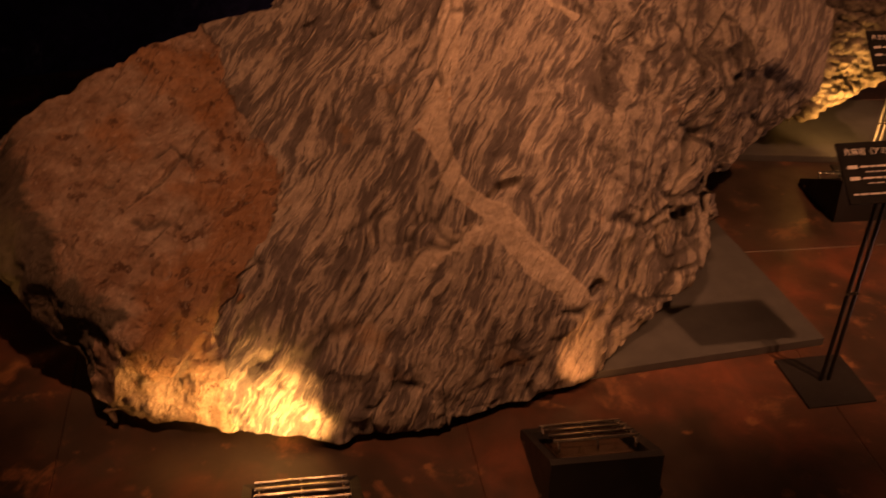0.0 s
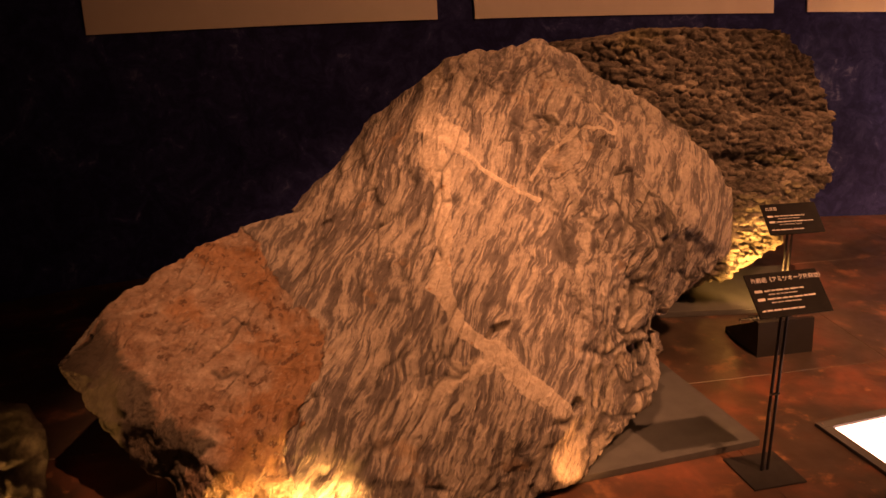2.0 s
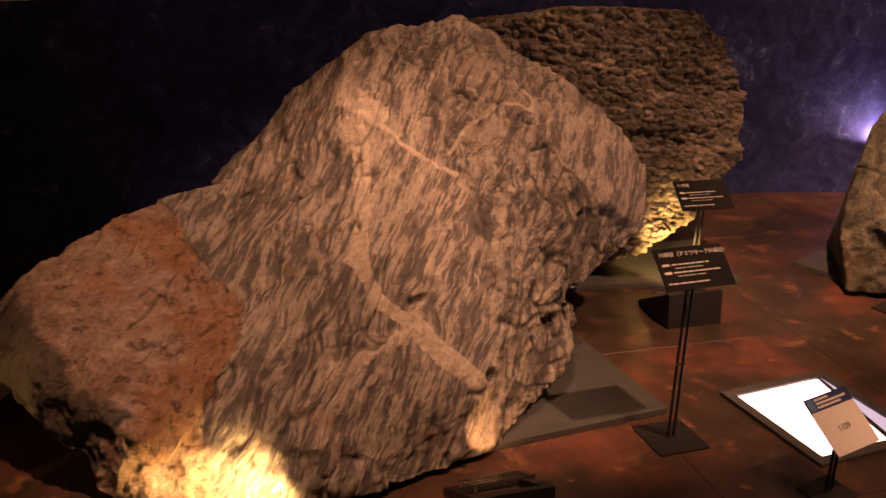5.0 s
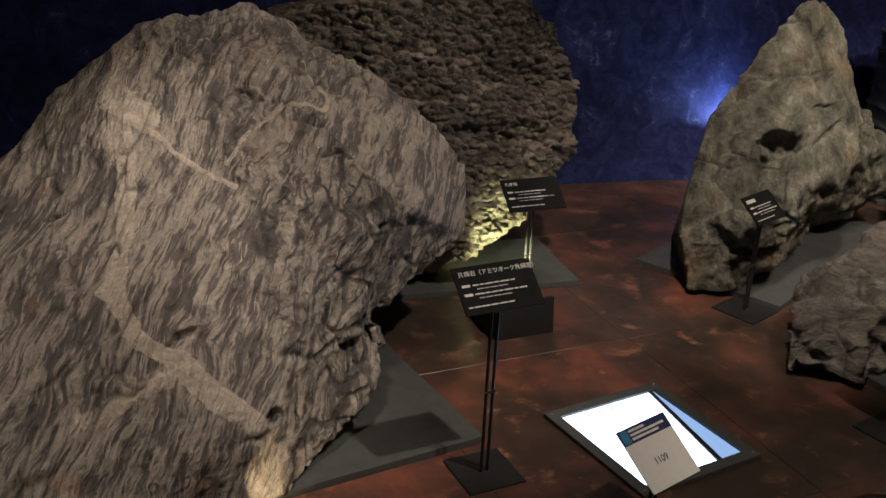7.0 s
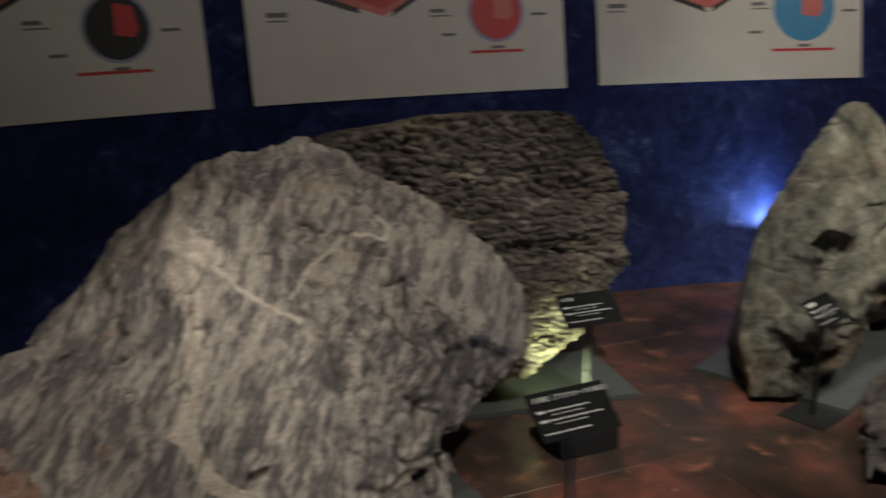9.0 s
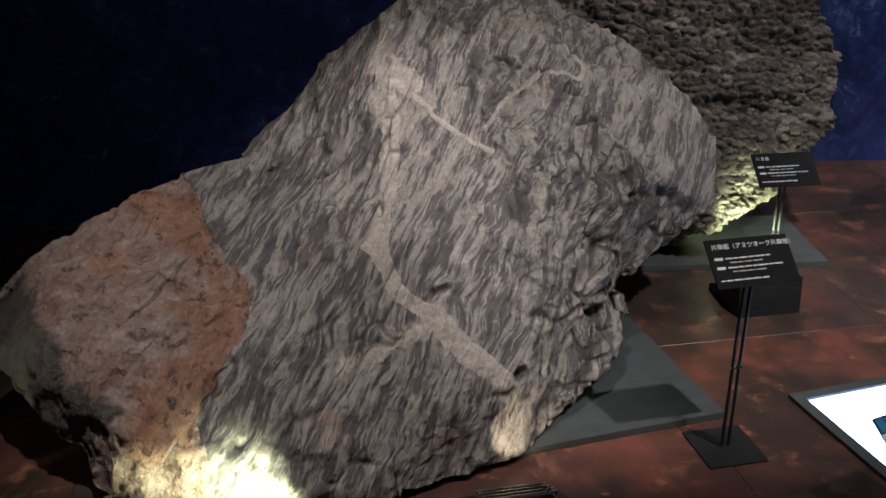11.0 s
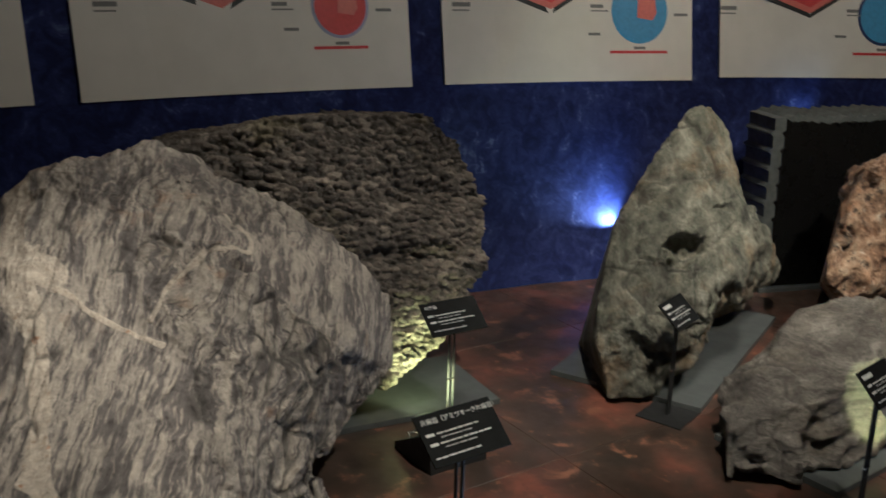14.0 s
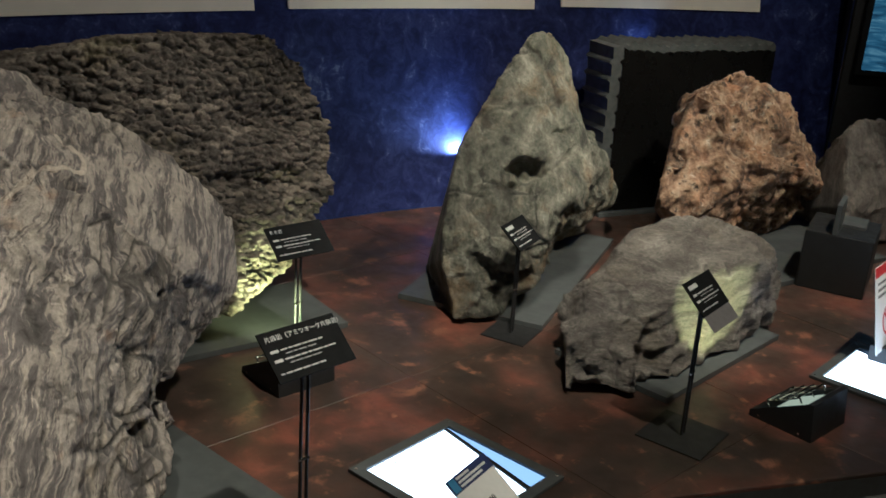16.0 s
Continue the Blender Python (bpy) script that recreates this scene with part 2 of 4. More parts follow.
def rough_stone(name, stops, scale, stretch=(1, 1, 1), rot=(0, 0, 0), stain=None, depth=0.010, rough=0.8, speck=None, bandy=0.0, pale=None):
    n = Nodes(name)
    w = n.warp(0.08, 6)
    v = n.scaled(*stretch, rot, w)
    a = n.noise(scale, 8, 0.66, v)
    c = n.ramp(a, *stops)
    if stain:
        c = n.mix(n.math("MULTIPLY", n.span(n.noise(4.5, 6, 0.65), 0.5, 0.66), 0.55), c, stain)
    if pale:
        c = n.mix(n.math("MULTIPLY", n.span(n.noise(17, 7, 0.72, v), 0.57, 0.66), 0.5), c, pale)
    fine = n.noise(95, 6, 0.7)
    c = n.mix(0.55, c, n.ramp(fine, (0.3, (0.27, 0.27, 0.27)), (0.7, (0.73, 0.73, 0.73))), "OVERLAY")
    if speck:
        c = n.mix(n.math("MULTIPLY", n.span(n.noise(30, 5, 0.65), 0.57, 0.64), 0.85), c, speck)
    fine2 = n.noise(26, 8, 0.75, v)
    c = n.mix(0.5, c, n.ramp(fine2, (0.32, (0.27, 0.27, 0.27)), (0.68, (0.73, 0.73, 0.73))), "OVERLAY")
    c = n.mix(n.math("MULTIPLY", n.span(n.attr("crack"), 0.25, 0.8), 0.5), c, (0.04, 0.036, 0.03))
    chip = n.voronoi(24, "F1", n.warp(0.06, 12))
    h = n.math("ADD", n.math("ADD", n.math("MULTIPLY", a, 0.6 + bandy), n.math("MULTIPLY", fine, 0.35)), n.math("ADD", n.math("MULTIPLY", fine2, 0.9), n.math("MULTIPLY", n.math("MULTIPLY", chip, n.attr("rough")), 0.9)))
    return n.done(c, rough, h, 1.0, depth * 2.0)


def deck_metal():
    n = Nodes("rust_brown_sheet")
    info = n.t.nodes.new("ShaderNodeObjectInfo").outputs["Random"]
    w = n.warp(0.25, 3.0)
    a = n.noise(3.0, 7, 0.6, w)
    b = n.noise(8.0, 6, 0.65, w)
    c = n.ramp(a, (0.34, (0.020, 0.014, 0.011)), (0.48, (0.042, 0.025, 0.018)), (0.57, (0.085, 0.036, 0.024)), (0.68, (0.18, 0.06, 0.036)))
    c = n.mix(n.span(b, 0.56, 0.70), c, (0.20, 0.09, 0.05))
    c = n.mix(n.math("MULTIPLY", n.span(n.noise(14, 5), 0.62, 0.72), 0.6), c, (0.34, 0.16, 0.08))
    c = n.mix(n.math("MULTIPLY", info, 0.35), c, (0.035, 0.03, 0.026))
    r = n.span(n.noise(11, 5), 0.3, 0.7, 0.28, 0.5)
    return n.done(c, r, n.noise(16, 5), 0.12, 0.006)


def wall_blue():
    n = Nodes("sponged_blue_paint")
    w = n.warp(0.12, 7)
    a = n.noise(7, 8, 0.68, w, 1.2)
    b = n.noise(22, 7, 0.7, w, 0.8)
    f = n.math("ADD", n.math("MULTIPLY", a, 0.6), n.math("MULTIPLY", b, 0.4))
    c = n.ramp(f, (0.36, (0.0062, 0.0085, 0.042)), (0.47, (0.0118, 0.0150, 0.072)), (0.58, (0.024, 0.031, 0.118)), (0.72, (0.14, 0.165, 0.33)))
    return n.done(c, 0.75, b, 0.15, 0.004, spec=0.12)


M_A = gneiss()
M_B = cobbly()
M_C = rough_stone("green_grey_rock", ((0.35, (0.050, 0.050, 0.040)), (0.44, (0.120, 0.117, 0.090)), (0.53, (0.200, 0.192, 0.150)), (0.66, (0.38, 0.355, 0.285))), 12, (1, 1, 0.6), (0, 25, 0), (0.25, 0.165, 0.075), pale=(0.40, 0.39, 0.33), depth=0.024)
M_D = rough_stone("layered_grey_rock", ((0.32, (0.060, 0.052, 0.045)), (0.46, (0.115, 0.100, 0.087)), (0.56, (0.18, 0.160, 0.140)), (0.70, (0.32, 0.295, 0.265))), 4, (1.0, 2.2, 9), (-14, 15, 0), (0.17, 0.145, 0.11), bandy=0.8, depth=0.016, pale=(0.27, 0.25, 0.225))
M_E = rough_stone("orange_brown_rock", ((0.34, (0.045, 0.032, 0.024)), (0.44, (0.17, 0.10, 0.055)), (0.53, (0.33, 0.215, 0.13)), (0.62, (0.42, 0.31, 0.21)), (0.74, (0.62, 0.55, 0.46))), 15, (1, 1, 1), (0, 0, 0), (0.42, 0.21, 0.09), speck=(0.035, 0.026, 0.022), pale=(0.60, 0.53, 0.45), depth=0.016)
M_G = rough_stone("dark_grey_brown_rock", ((0.3, (0.05, 0.045, 0.04)), (0.5, (0.11, 0.095, 0.085)), (0.7, (0.2, 0.17, 0.15))), 8, (2, 2, 1))
M_DECK = deck_metal()
M_WALL = wall_blue()
M_BLACK = plain("black_powder_coat", (0.009, 0.009, 0.010), 0.55)
M_PLATE = plain("dark_grey_plate", (0.055, 0.058, 0.06), 0.5, 0.0, 0.1, 30)
M_CHROME = plain("polished_steel", (0.75, 0.72, 0.66), 0.16, 1.0, 0.03)
M_ROOM = plain("dark_room_paint", (0.035, 0.035, 0.04), 0.8)
M_FLOOR = plain("dark_carpet", (0.06, 0.058, 0.06), 0.9, 0, 0.25, 200)
M_FASCIA = plain("grey_fascia", (0.28, 0.28, 0.28), 0.6)
M_PAPER = plain("warm_white_panel", (0.62, 0.58, 0.54), 0.65, 0, 0.03, 8)
M_TEXT = plain("white_print", (0.75, 0.75, 0.75), 0.6)
M_DIM = plain("grey_print", (0.16, 0.15, 0.15), 0.6)
M_RED = plain("red_print", (0.45, 0.03, 0.03), 0.5)
M_PALERED = plain("pale_red_print", (0.5, 0.13, 0.1), 0.5)
M_SKY = plain("blue_print", (0.09, 0.25, 0.5), 0.5)
M_LILAC = plain("lilac_print", (0.32, 0.32, 0.5), 0.5)
M_INK = plain("black_print", (0.012, 0.011, 0.011), 0.5)
M_NAVY = plain("navy_print", (0.02, 0.03, 0.12), 0.5)
M_CARD = plain("white_card", (0.84, 0.82, 0.81), 0.5, 0, 0.02)
M_GLASS_BLACK = plain("polished_black_stone", (0.004, 0.004, 0.004), 0.3)
M_GLASS_BLACK.node_tree.nodes["Principled BSDF"].inputs["Specular IOR Level"].default_value = 0.2
M_RIB = plain("ribbed_dark_grey_stone", (0.05, 0.053, 0.053), 0.55, 0, 0.3, 25)
M_SCREEN = glow("lit_screen", (1.0, 0.80, 0.62), 3.2)
# emission stands in for screen light caught by the recess wall
M_RECESS_GLOW = glow("recess_side_glow", (0.40, 0.39, 0.40), 1.0)
M_LAMP = glow("lamp_glass", (1.0, 0.75, 0.35), 0.3)
M_LENS = plain("dark_lamp_glass", (0.05, 0.03, 0.02), 0.2)


# ---- building helpers ----
def mesh_of(bm, name, material):
    me = bpy.data.meshes.new(name)
    bmesh.ops.recalc_face_normals(bm, faces=bm.faces)
    bm.to_mesh(me)
    bm.free()
    me.materials.append(material)
    return me


def part(name, bm, material, parent=None, label=""):
    ob = new(name, mesh_of(bm, name, material))
    if parent is not None:
        ob.parent = parent
    if label:
        ob["label"] = label
    return ob


def empty(name, m, label, category, group=""):
    ob = new(name)
    ob.empty_display_size = 0.05
    ob.matrix_world = m
    return tagged(ob, label, category, group)


def box(sx, sy, sz, at=(0, 0, 0), bevel=0.003, turn=None):
    """A bevelled box with its base's middle at the given place."""
    bm = bmesh.new()
    bmesh.ops.create_cube(bm, size=1.0)
    bmesh.ops.scale(bm, vec=(sx, sy, sz), verts=bm.verts)
    if bevel:
        bmesh.ops.bevel(bm, geom=bm.edges[:], offset=bevel, segments=2, affect="EDGES", profile=0.6)
    m = Matrix.Translation((0, 0, sz / 2))
    if turn is not None:
        m = turn @ m
    bmesh.ops.transform(bm, matrix=Matrix.Translation(at) @ m, verts=bm.verts)
    return bm


def rod(a, b, r, sides=10):
    a, b = Vector(a), Vector(b)
    bm = bmesh.new()
    bmesh.ops.create_cone(bm, cap_ends=True, segments=sides, radius1=r, radius2=r, depth=(b - a).length)
    m = Matrix.Translation((a + b) / 2) @ (b - a).to_track_quat("Z", "Y").to_matrix().to_4x4()
    bmesh.ops.transform(bm, matrix=m, verts=bm.verts)
    return bm


def prism(points, z0, z1, bevel=0.0):
    """An upright prism over a plan outline."""
    bm = bmesh.new()
    f = bm.faces.new([bm.verts.new((x, y, z0)) for x, y in points])
    up = bmesh.ops.extrude_face_region(bm, geom=[f])["geom"]
    bmesh.ops.translate(bm, vec=(0, 0, z1 - z0), verts=[v for v in up if isinstance(v, bmesh.types.BMVert)])
    if bevel:
        bmesh.ops.bevel(bm, geom=bm.edges[:], offset=bevel, segments=2, affect="EDGES")
    return bm


def scramble(i, j, k, seed):
    h = (i * 374761393 + j * 668265263 + k * 1103515245 + seed * 974711) & 0xffffffff
    h = ((h ^ (h >> 13)) * 1274126177) & 0xffffffff
    h = ((h ^ (h >> 15)) * 1911520717) & 0xffffffff
    return h ^ (h >> 16)


def triple(h):
    return np.stack([(h & 1023) / 1023.0, ((h >> 10) & 1023) / 1023.0, ((h >> 20) & 1023) / 1023.0], axis=1)


def grain(P, seed=0):
    """Gradient noise at many places, about -0.5 to 0.5."""
    c = np.floor(P).astype(np.int64)
    f = P - c
    u = f * f * f * (f * (f * 6 - 15) + 10)
    out = np.zeros(len(P))
    for di, dj, dk in itertools.product((0, 1), repeat=3):
        g = triple(scramble(c[:, 0] + di, c[:, 1] + dj, c[:, 2] + dk, seed)) * 2 - 1
        w = (u[:, 0] if di else 1 - u[:, 0]) * (u[:, 1] if dj else 1 - u[:, 1]) * (u[:, 2] if dk else 1 - u[:, 2])
        out += w * ((f - np.array((di, dj, dk))) * g).sum(axis=1)
    return out


def layers(P, scale, octaves=4, seed=0, gain=0.5):
    out, amp, q = np.zeros(len(P)), 1.0, P * scale
    for k in range(octaves):
        out += amp * grain(q, seed + k * 17)
        q, amp = q * 2.07, amp * gain
    return out


def bent(P, scale, amount, seed):
    return P + amount * np.stack([grain(P * scale, seed + k * 5) for k in range(3)], axis=1)


def cells(P, seed=0):
    """Nearest and second distances to scattered seeds, and a number for the nearest one."""
    c = np.floor(P).astype(np.int64)
    d1, d2, tag = np.full(len(P), 9.0), np.full(len(P), 9.0), np.zeros(len(P))
    for o in itertools.product((-1, 0, 1), repeat=3):
        h = scramble(c[:, 0] + o[0], c[:, 1] + o[1], c[:, 2] + o[2], seed)
        d = np.sqrt(((P - (c + np.array(o) + triple(h))) ** 2).sum(axis=1))
        near = d < d1
        d2 = np.where(near, d1, np.minimum(d2, d))
        tag = np.where(near, ((h * 7919) & 1023) / 1023.0, tag)
        d1 = np.where(near, d, d1)
    return d1, d2, tag


def chips(P, seed=0, tilt=1.0, scoop=0.55):
    """Shell-like broken faces that meet in sharp ridges, about -0.5 to 0.5."""
    c = np.floor(P).astype(np.int64)
    best = np.full(len(P), 9.0)
    for o in itertools.product((-1, 0, 1), repeat=3):
        i, j, k = c[:, 0] + o[0], c[:, 1] + o[1], c[:, 2] + o[2]
        h = scramble(i, j, k, seed)
        q = P - (c + np.array(o) + triple(h))
        r = triple(scramble(i, j, k, seed + 71)) - 0.5
        best = np.minimum(best, 0.9 * ((h * 31 & 1023) / 1023.0) + tilt * (q * r).sum(axis=1) + scoop * (q * q).sum(axis=1))
    return best - 0.35


def shards(P, seed=0):
    """Angular breaks, both ridges and grooves."""
    return 0.6 * (chips(P, seed, 1.3, 0.6) - chips(P * 0.87 + 3.1, seed + 9, 1.3, 0.6))


def ramp_up(x, lo, hi):
    t = np.clip((x - lo) / (hi - lo), 0, 1)
    return t * t * (3 - 2 * t)


def rock(name, chunks, voxel, skin, material, label, smooth=2):
    """A boulder: blocks joined into one skin, then broken and weathered by skin(places, normals)."""
    bm = bmesh.new()
    for corners in chunks:
        b = bmesh.new()
        for c in corners:
            b.verts.new(c)
        out = bmesh.ops.convex_hull(b, input=b.verts[:])
        loose = {g for k in ("geom_interior", "geom_unused") for g in out[k] if isinstance(g, bmesh.types.BMVert)}
        bmesh.ops.delete(b, geom=[v for v in loose if not v.link_faces], context="VERTS")
        tmp = bpy.data.meshes.new("block")
        bmesh.ops.recalc_face_normals(b, faces=b.faces)
        b.to_mesh(tmp)
        b.free()
        bm.from_mesh(tmp)
        bpy.data.meshes.remove(tmp)
    ob = new(name, mesh_of(bm, name, material))
    mod = ob.modifiers.new("skin", "REMESH")
    mod.mode, mod.voxel_size = "VOXEL", voxel
    me = bpy.data.meshes.new_from_object(ob.evaluated_get(bpy.context.evaluated_depsgraph_get()))
    ob.modifiers.clear()
    old, ob.data = ob.data, me
    bpy.data.meshes.remove(old)
    bm = bmesh.new()
    bm.from_mesh(me)
    for _ in range(smooth):
        bmesh.ops.smooth_vert(bm, verts=bm.verts, factor=0.5, use_axis_x=True, use_axis_y=True, use_axis_z=True)
    bm.to_mesh(me)
    bm.free()
    count = len(me.vertices)
    P, N = np.empty(count * 3), np.empty(count * 3)
    me.vertices.foreach_get("co", P)
    me.vertex_normals.foreach_get("vector", N)
    P, N = P.reshape(-1, 3), N.reshape(-1, 3)
    d, marks = np.zeros(count), {}
    # the side that stands against the wall is left as it is
    seen = np.nonzero((N[:, 1] < 0.4) | (N[:, 2] > 0.3))[0]
    push, found = skin(P[seen], N[seen])
    d[seen] = push
    Q = P + N * d[:, None]
    Q[:, 2] = np.maximum(Q[:, 2], DECK + 0.021)
    me.vertices.foreach_set("co", Q.ravel())
    for key, value in found.items():
        full = np.zeros(count)
        full[seen] = value
        me.attributes.new(key, "FLOAT", "POINT").data.foreach_set("value", full)
    me.polygons.foreach_set("use_smooth", [True] * len(me.polygons))
    if not me.materials:
        me.materials.append(material)
    me.update()
    return tagged(ob, label, "rock", "display rocks")


# ---- the room ----
WX, WY, WR, LEAN = 1.42, -4.563, 8.0, 0.2      # the curved back wall: its centre, radius at the deck and slope


def on_wall(s, z, off=0.0):
    """A place on the curved wall: metres along it, height, and metres in front of it."""
    a, r = s / 8.2, WR + LEAN * (z - DECK) - off
    return Vector((WX + r * math.sin(a), WY + r * math.cos(a), z))


def wall_patch(outline, front, back, material, name, parent=None, label="", cuts=0):
    """A thin sheet that follows the wall, with an outline in (along, height)."""
    bm = bmesh.new()
    a = [bm.verts.new(on_wall(s, z, front)) for s, z in outline]
    b = [bm.verts.new(on_wall(s, z, back)) for s, z in outline]
    bm.faces.new(a), bm.faces.new(b[::-1])
    n = len(a)
    for i in range(n):
        bm.faces.new((a[i], b[i], b[(i + 1) % n], a[(i + 1) % n]))
    return part(name, bm, material, parent, label)


def strip(s0, s1, z0, z1, steps):
    return [(s0 + (s1 - s0) * i / steps, z0) for i in range(steps + 1)] + [(s1 - (s1 - s0) * i / steps, z1) for i in range(steps + 1)]


def curved_wall(name, s0, s1, z0, z1, thick, material, steps=60):
    bm = bmesh.new()
    rings = []
    for i in range(steps + 1):
        s = s0 + (s1 - s0) * i / steps
        rings.append([bm.verts.new(on_wall(s, z, o)) for z, o in ((z0, 0), (z1, 0), (z1, -thick), (z0, -thick))])
    for a, b in zip(rings, rings[1:]):
        for k in range(4):
            bm.faces.new((a[k], a[(k + 1) % 4], b[(k + 1) % 4], b[k]))
    bm.faces.new(rings[0]), bm.faces.new(rings[-1][::-1])
    return tagged(part(name, bm, material), "curved back wall in mottled deep blue sponged paint", "wall", kind="structure")


curved_wall("wall_north", -6.0, 4.25, 0.0, 3.6, 0.15, M_WALL)
tagged(part("floor", box(14, 12, 0.1, (1.0, 0.0, -0.1), 0), M_FLOOR), "dark carpeted gallery floor", "floor", kind="structure")
tagged(part("ceiling", box(14, 12, 0.1, (1.0, 0.0, 3.6), 0), M_ROOM), "dark gallery ceiling", "ceiling", kind="structure")
tagged(part("wall_south", box(14, 0.1, 3.6, (1.0, -4.0, 0), 0), M_ROOM), "dark gallery wall behind the visitors", "wall", kind="structure")
tagged(part("wall_west", box(0.1, 8.0, 3.6, (-4.4, 0.0, 0), 0), M_ROOM), "dark gallery side wall", "wall", kind="structure")
tagged(part("wall_east", box(0.1, 8.0, 3.6, (7.9, 0.0, 0), 0), M_ROOM), "dark gallery side wall", "wall", kind="structure")

# the display deck
FRONT = [(-4.0, 0.3), (-2.5, 0.62), (0.0, 0.95), (1.5, 1.10), (2.1, 1.085), (2.75, 0.77), (4.0, 0.15), (5.9, -0.9)]
BACK = [tuple(on_wall(s, DECK, 0.004).xy) for s in (4.24, 3.4, 2.5, 1.6, 0.7, -0.2, -1.1, -2.0, -3.0, -4.0, -5.2)]
OUTLINE = FRONT + BACK
tagged(part("deck_base", prism([(x, y + 0.03) for x, y in FRONT] + [(x, y - 0.01) for x, y in BACK], 0.0, DECK - 0.014), M_FASCIA), "low display deck with a grey fascia", "platform", kind="structure")


def deck_panels():
    bm = bmesh.new()
    bm.faces.new([bm.verts.new((x, y, 0)) for x, y in OUTLINE])
    for i in range(14):
        bmesh.ops.bisect_plane(bm, geom=bm.verts[:] + bm.edges[:] + bm.faces[:], plane_co=(-3.26 + 0.75 * i, 0, 0), plane_no=(1, 0, 0))
    for j in range(7):
        bmesh.ops.bisect_plane(bm, geom=bm.verts[:] + bm.edges[:] + bm.faces[:], plane_co=(0, -1.39 + 0.84 * j, 0), plane_no=(0, 1, 0))
    deck = empty("deck_top", Matrix.Translation((0, 0, DECK)), "deck top of rust-brown mottled metal sheets", "deck")
    deck["kind"] = "structure"
    for f in bm.faces[:]:
        if f.calc_area() < 0.004:
            continue
        b = bmesh.new()
        g = b.faces.new([b.verts.new((v.co.x, v.co.y, -0.012)) for v in f.verts])
        bmesh.ops.inset_individual(b, faces=[g], thickness=0.0012)
        bmesh.ops.delete(b, geom=[q for q in b.faces if q is not g], context="FACES")
        up = bmesh.ops.extrude_face_region(b, geom=[g])["geom"]
        bmesh.ops.translate(b, vec=(0, 0, 0.012), verts=[v for v in up if isinstance(v, bmesh.types.BMVert)])
        top = [e for e in b.edges if all(v.co.z > -0.001 for v in e.verts)]
        bmesh.ops.bevel(b, geom=top, offset=0.002, segments=1, affect="EDGES")
        part("metal_sheet", b, M_DECK, deck)
    bm.free()


deck_panels()


# ---- posters on the wall ----
def disc(s, z, r, n=40, a0=0.0, a1=360.0):
    return [(s + r * math.cos(radians(a0 + (a1 - a0) * i / n)), z + r * math.sin(radians(a0 + (a1 - a0) * i / n))) for i in range(n)]


def poster(s0, s1, z0, circle, line, core, shell, tip, ring):
    m = Matrix.Identity(4)
    p = empty("poster", m, "warm white wall panel with red block diagram and planet cutaway", "poster", "wall panels")
    wall_patch(strip(s0, s1, z0, 2.35, 14), 0.012, -0.002, M_PAPER, "panel", p)
    cs, cz, cr = circle
    wall_patch(disc(cs, cz, cr), 0.0145, 0.011, ring, "ring", p)
    wall_patch(disc(cs, cz, cr * 0.9), 0.0165, 0.011, shell, "globe", p)
    wall_patch([(cs - cr * 0.1, cz - cr * 0.2), (cs + cr * 0.45, cz - cr * 0.28), (cs + cr * 0.6, cz - cr * 0.05), (cs + cr * 0.5, cz + cr * 0.6), (cs - cr * 0.05, cz + cr * 0.7)], 0.0185, 0.011, core, "core", p)
    wall_patch(strip(line[0], line[1], line[2] - 0.006, line[2] + 0.006, 3), 0.0145, 0.011, M_RED, "underline", p)
    t, tz = tip
    wall_patch([(t, tz), (t + 0.33, tz + 0.185), (t + 0.02, tz + 0.36), (t - 0.56, tz + 0.19)], 0.0145, 0.011, M_INK, "block_edge", p)
    wall_patch([(t, tz + 0.022), (t + 0.29, tz + 0.185), (t + 0.02, tz + 0.335), (t - 0.50, tz + 0.19)], 0.0165, 0.011, M_PALERED, "block_side", p)
    wall_patch([(t, tz + 0.05), (t + 0.24, tz + 0.19), (t + 0.02, tz + 0.31), (t - 0.43, tz + 0.195)], 0.0185, 0.011, M_RED, "block_top", p)
    for ds, dz, w, h in ((-0.48, 0.03, 0.085, 0.018), (-0.48, 0.012, 0.08, 0.006), (0.2, 0.03, 0.065, 0.015), (0.2, 0.014, 0.09, 0.006)):
        wall_patch(strip(t + ds, t + ds + w, tz + dz, tz + dz + h, 1), 0.0145, 0.011, M_DIM, "caption_bar", p)
    for ds, dz, w in ((cr * 1.25, -0.02, 0.07), (-cr - 0.12, -cr * 0.75, 0.06), (-0.03, -cr - 0.025, 0.06)):
        wall_patch(strip(cs + ds, cs + ds + w, cz + dz, cz + dz + 0.012, 1), 0.0145, 0.011, M_DIM, "caption_bar", p)


poster(-1.889, -0.516, 1.09, (-0.83, 1.40, 0.125), (-0.99, -0.72, 1.245), M_RED, M_INK, (-1.35, 1.39), M_LILAC)
poster(-0.354, 1.003, 1.088, (0.698, 1.414, 0.125), (0.574, 0.811, 1.253), M_PALERED, M_RED, (0.207, 1.385), M_LILAC)
poster(1.16, 2.419, 1.092, (2.143, 1.403, 0.145), (1.988, 2.287, 1.221), M_PALERED, M_SKY, (1.69, 1.385), M_SKY)
poster(2.57, 3.737, 1.105, (3.45, 1.40, 0.14), (3.29, 3.60, 1.22), M_SKY, M_SKY, (3.05, 1.385), M_NAVY)


# ---- plates under the rocks ----
def base_plate(corner, width, depth, turn, label):
    e = box(width, depth, 0.020, (width / 2, depth / 2, 0), 0.0015)
    ob = part("base_plate", e, M_PLATE)
    ob.matrix_world = pose(corner[0], corner[1], DECK + 0.0005, 0, 0, turn)
    return tagged(ob, label, "plate", "plates under the rocks")


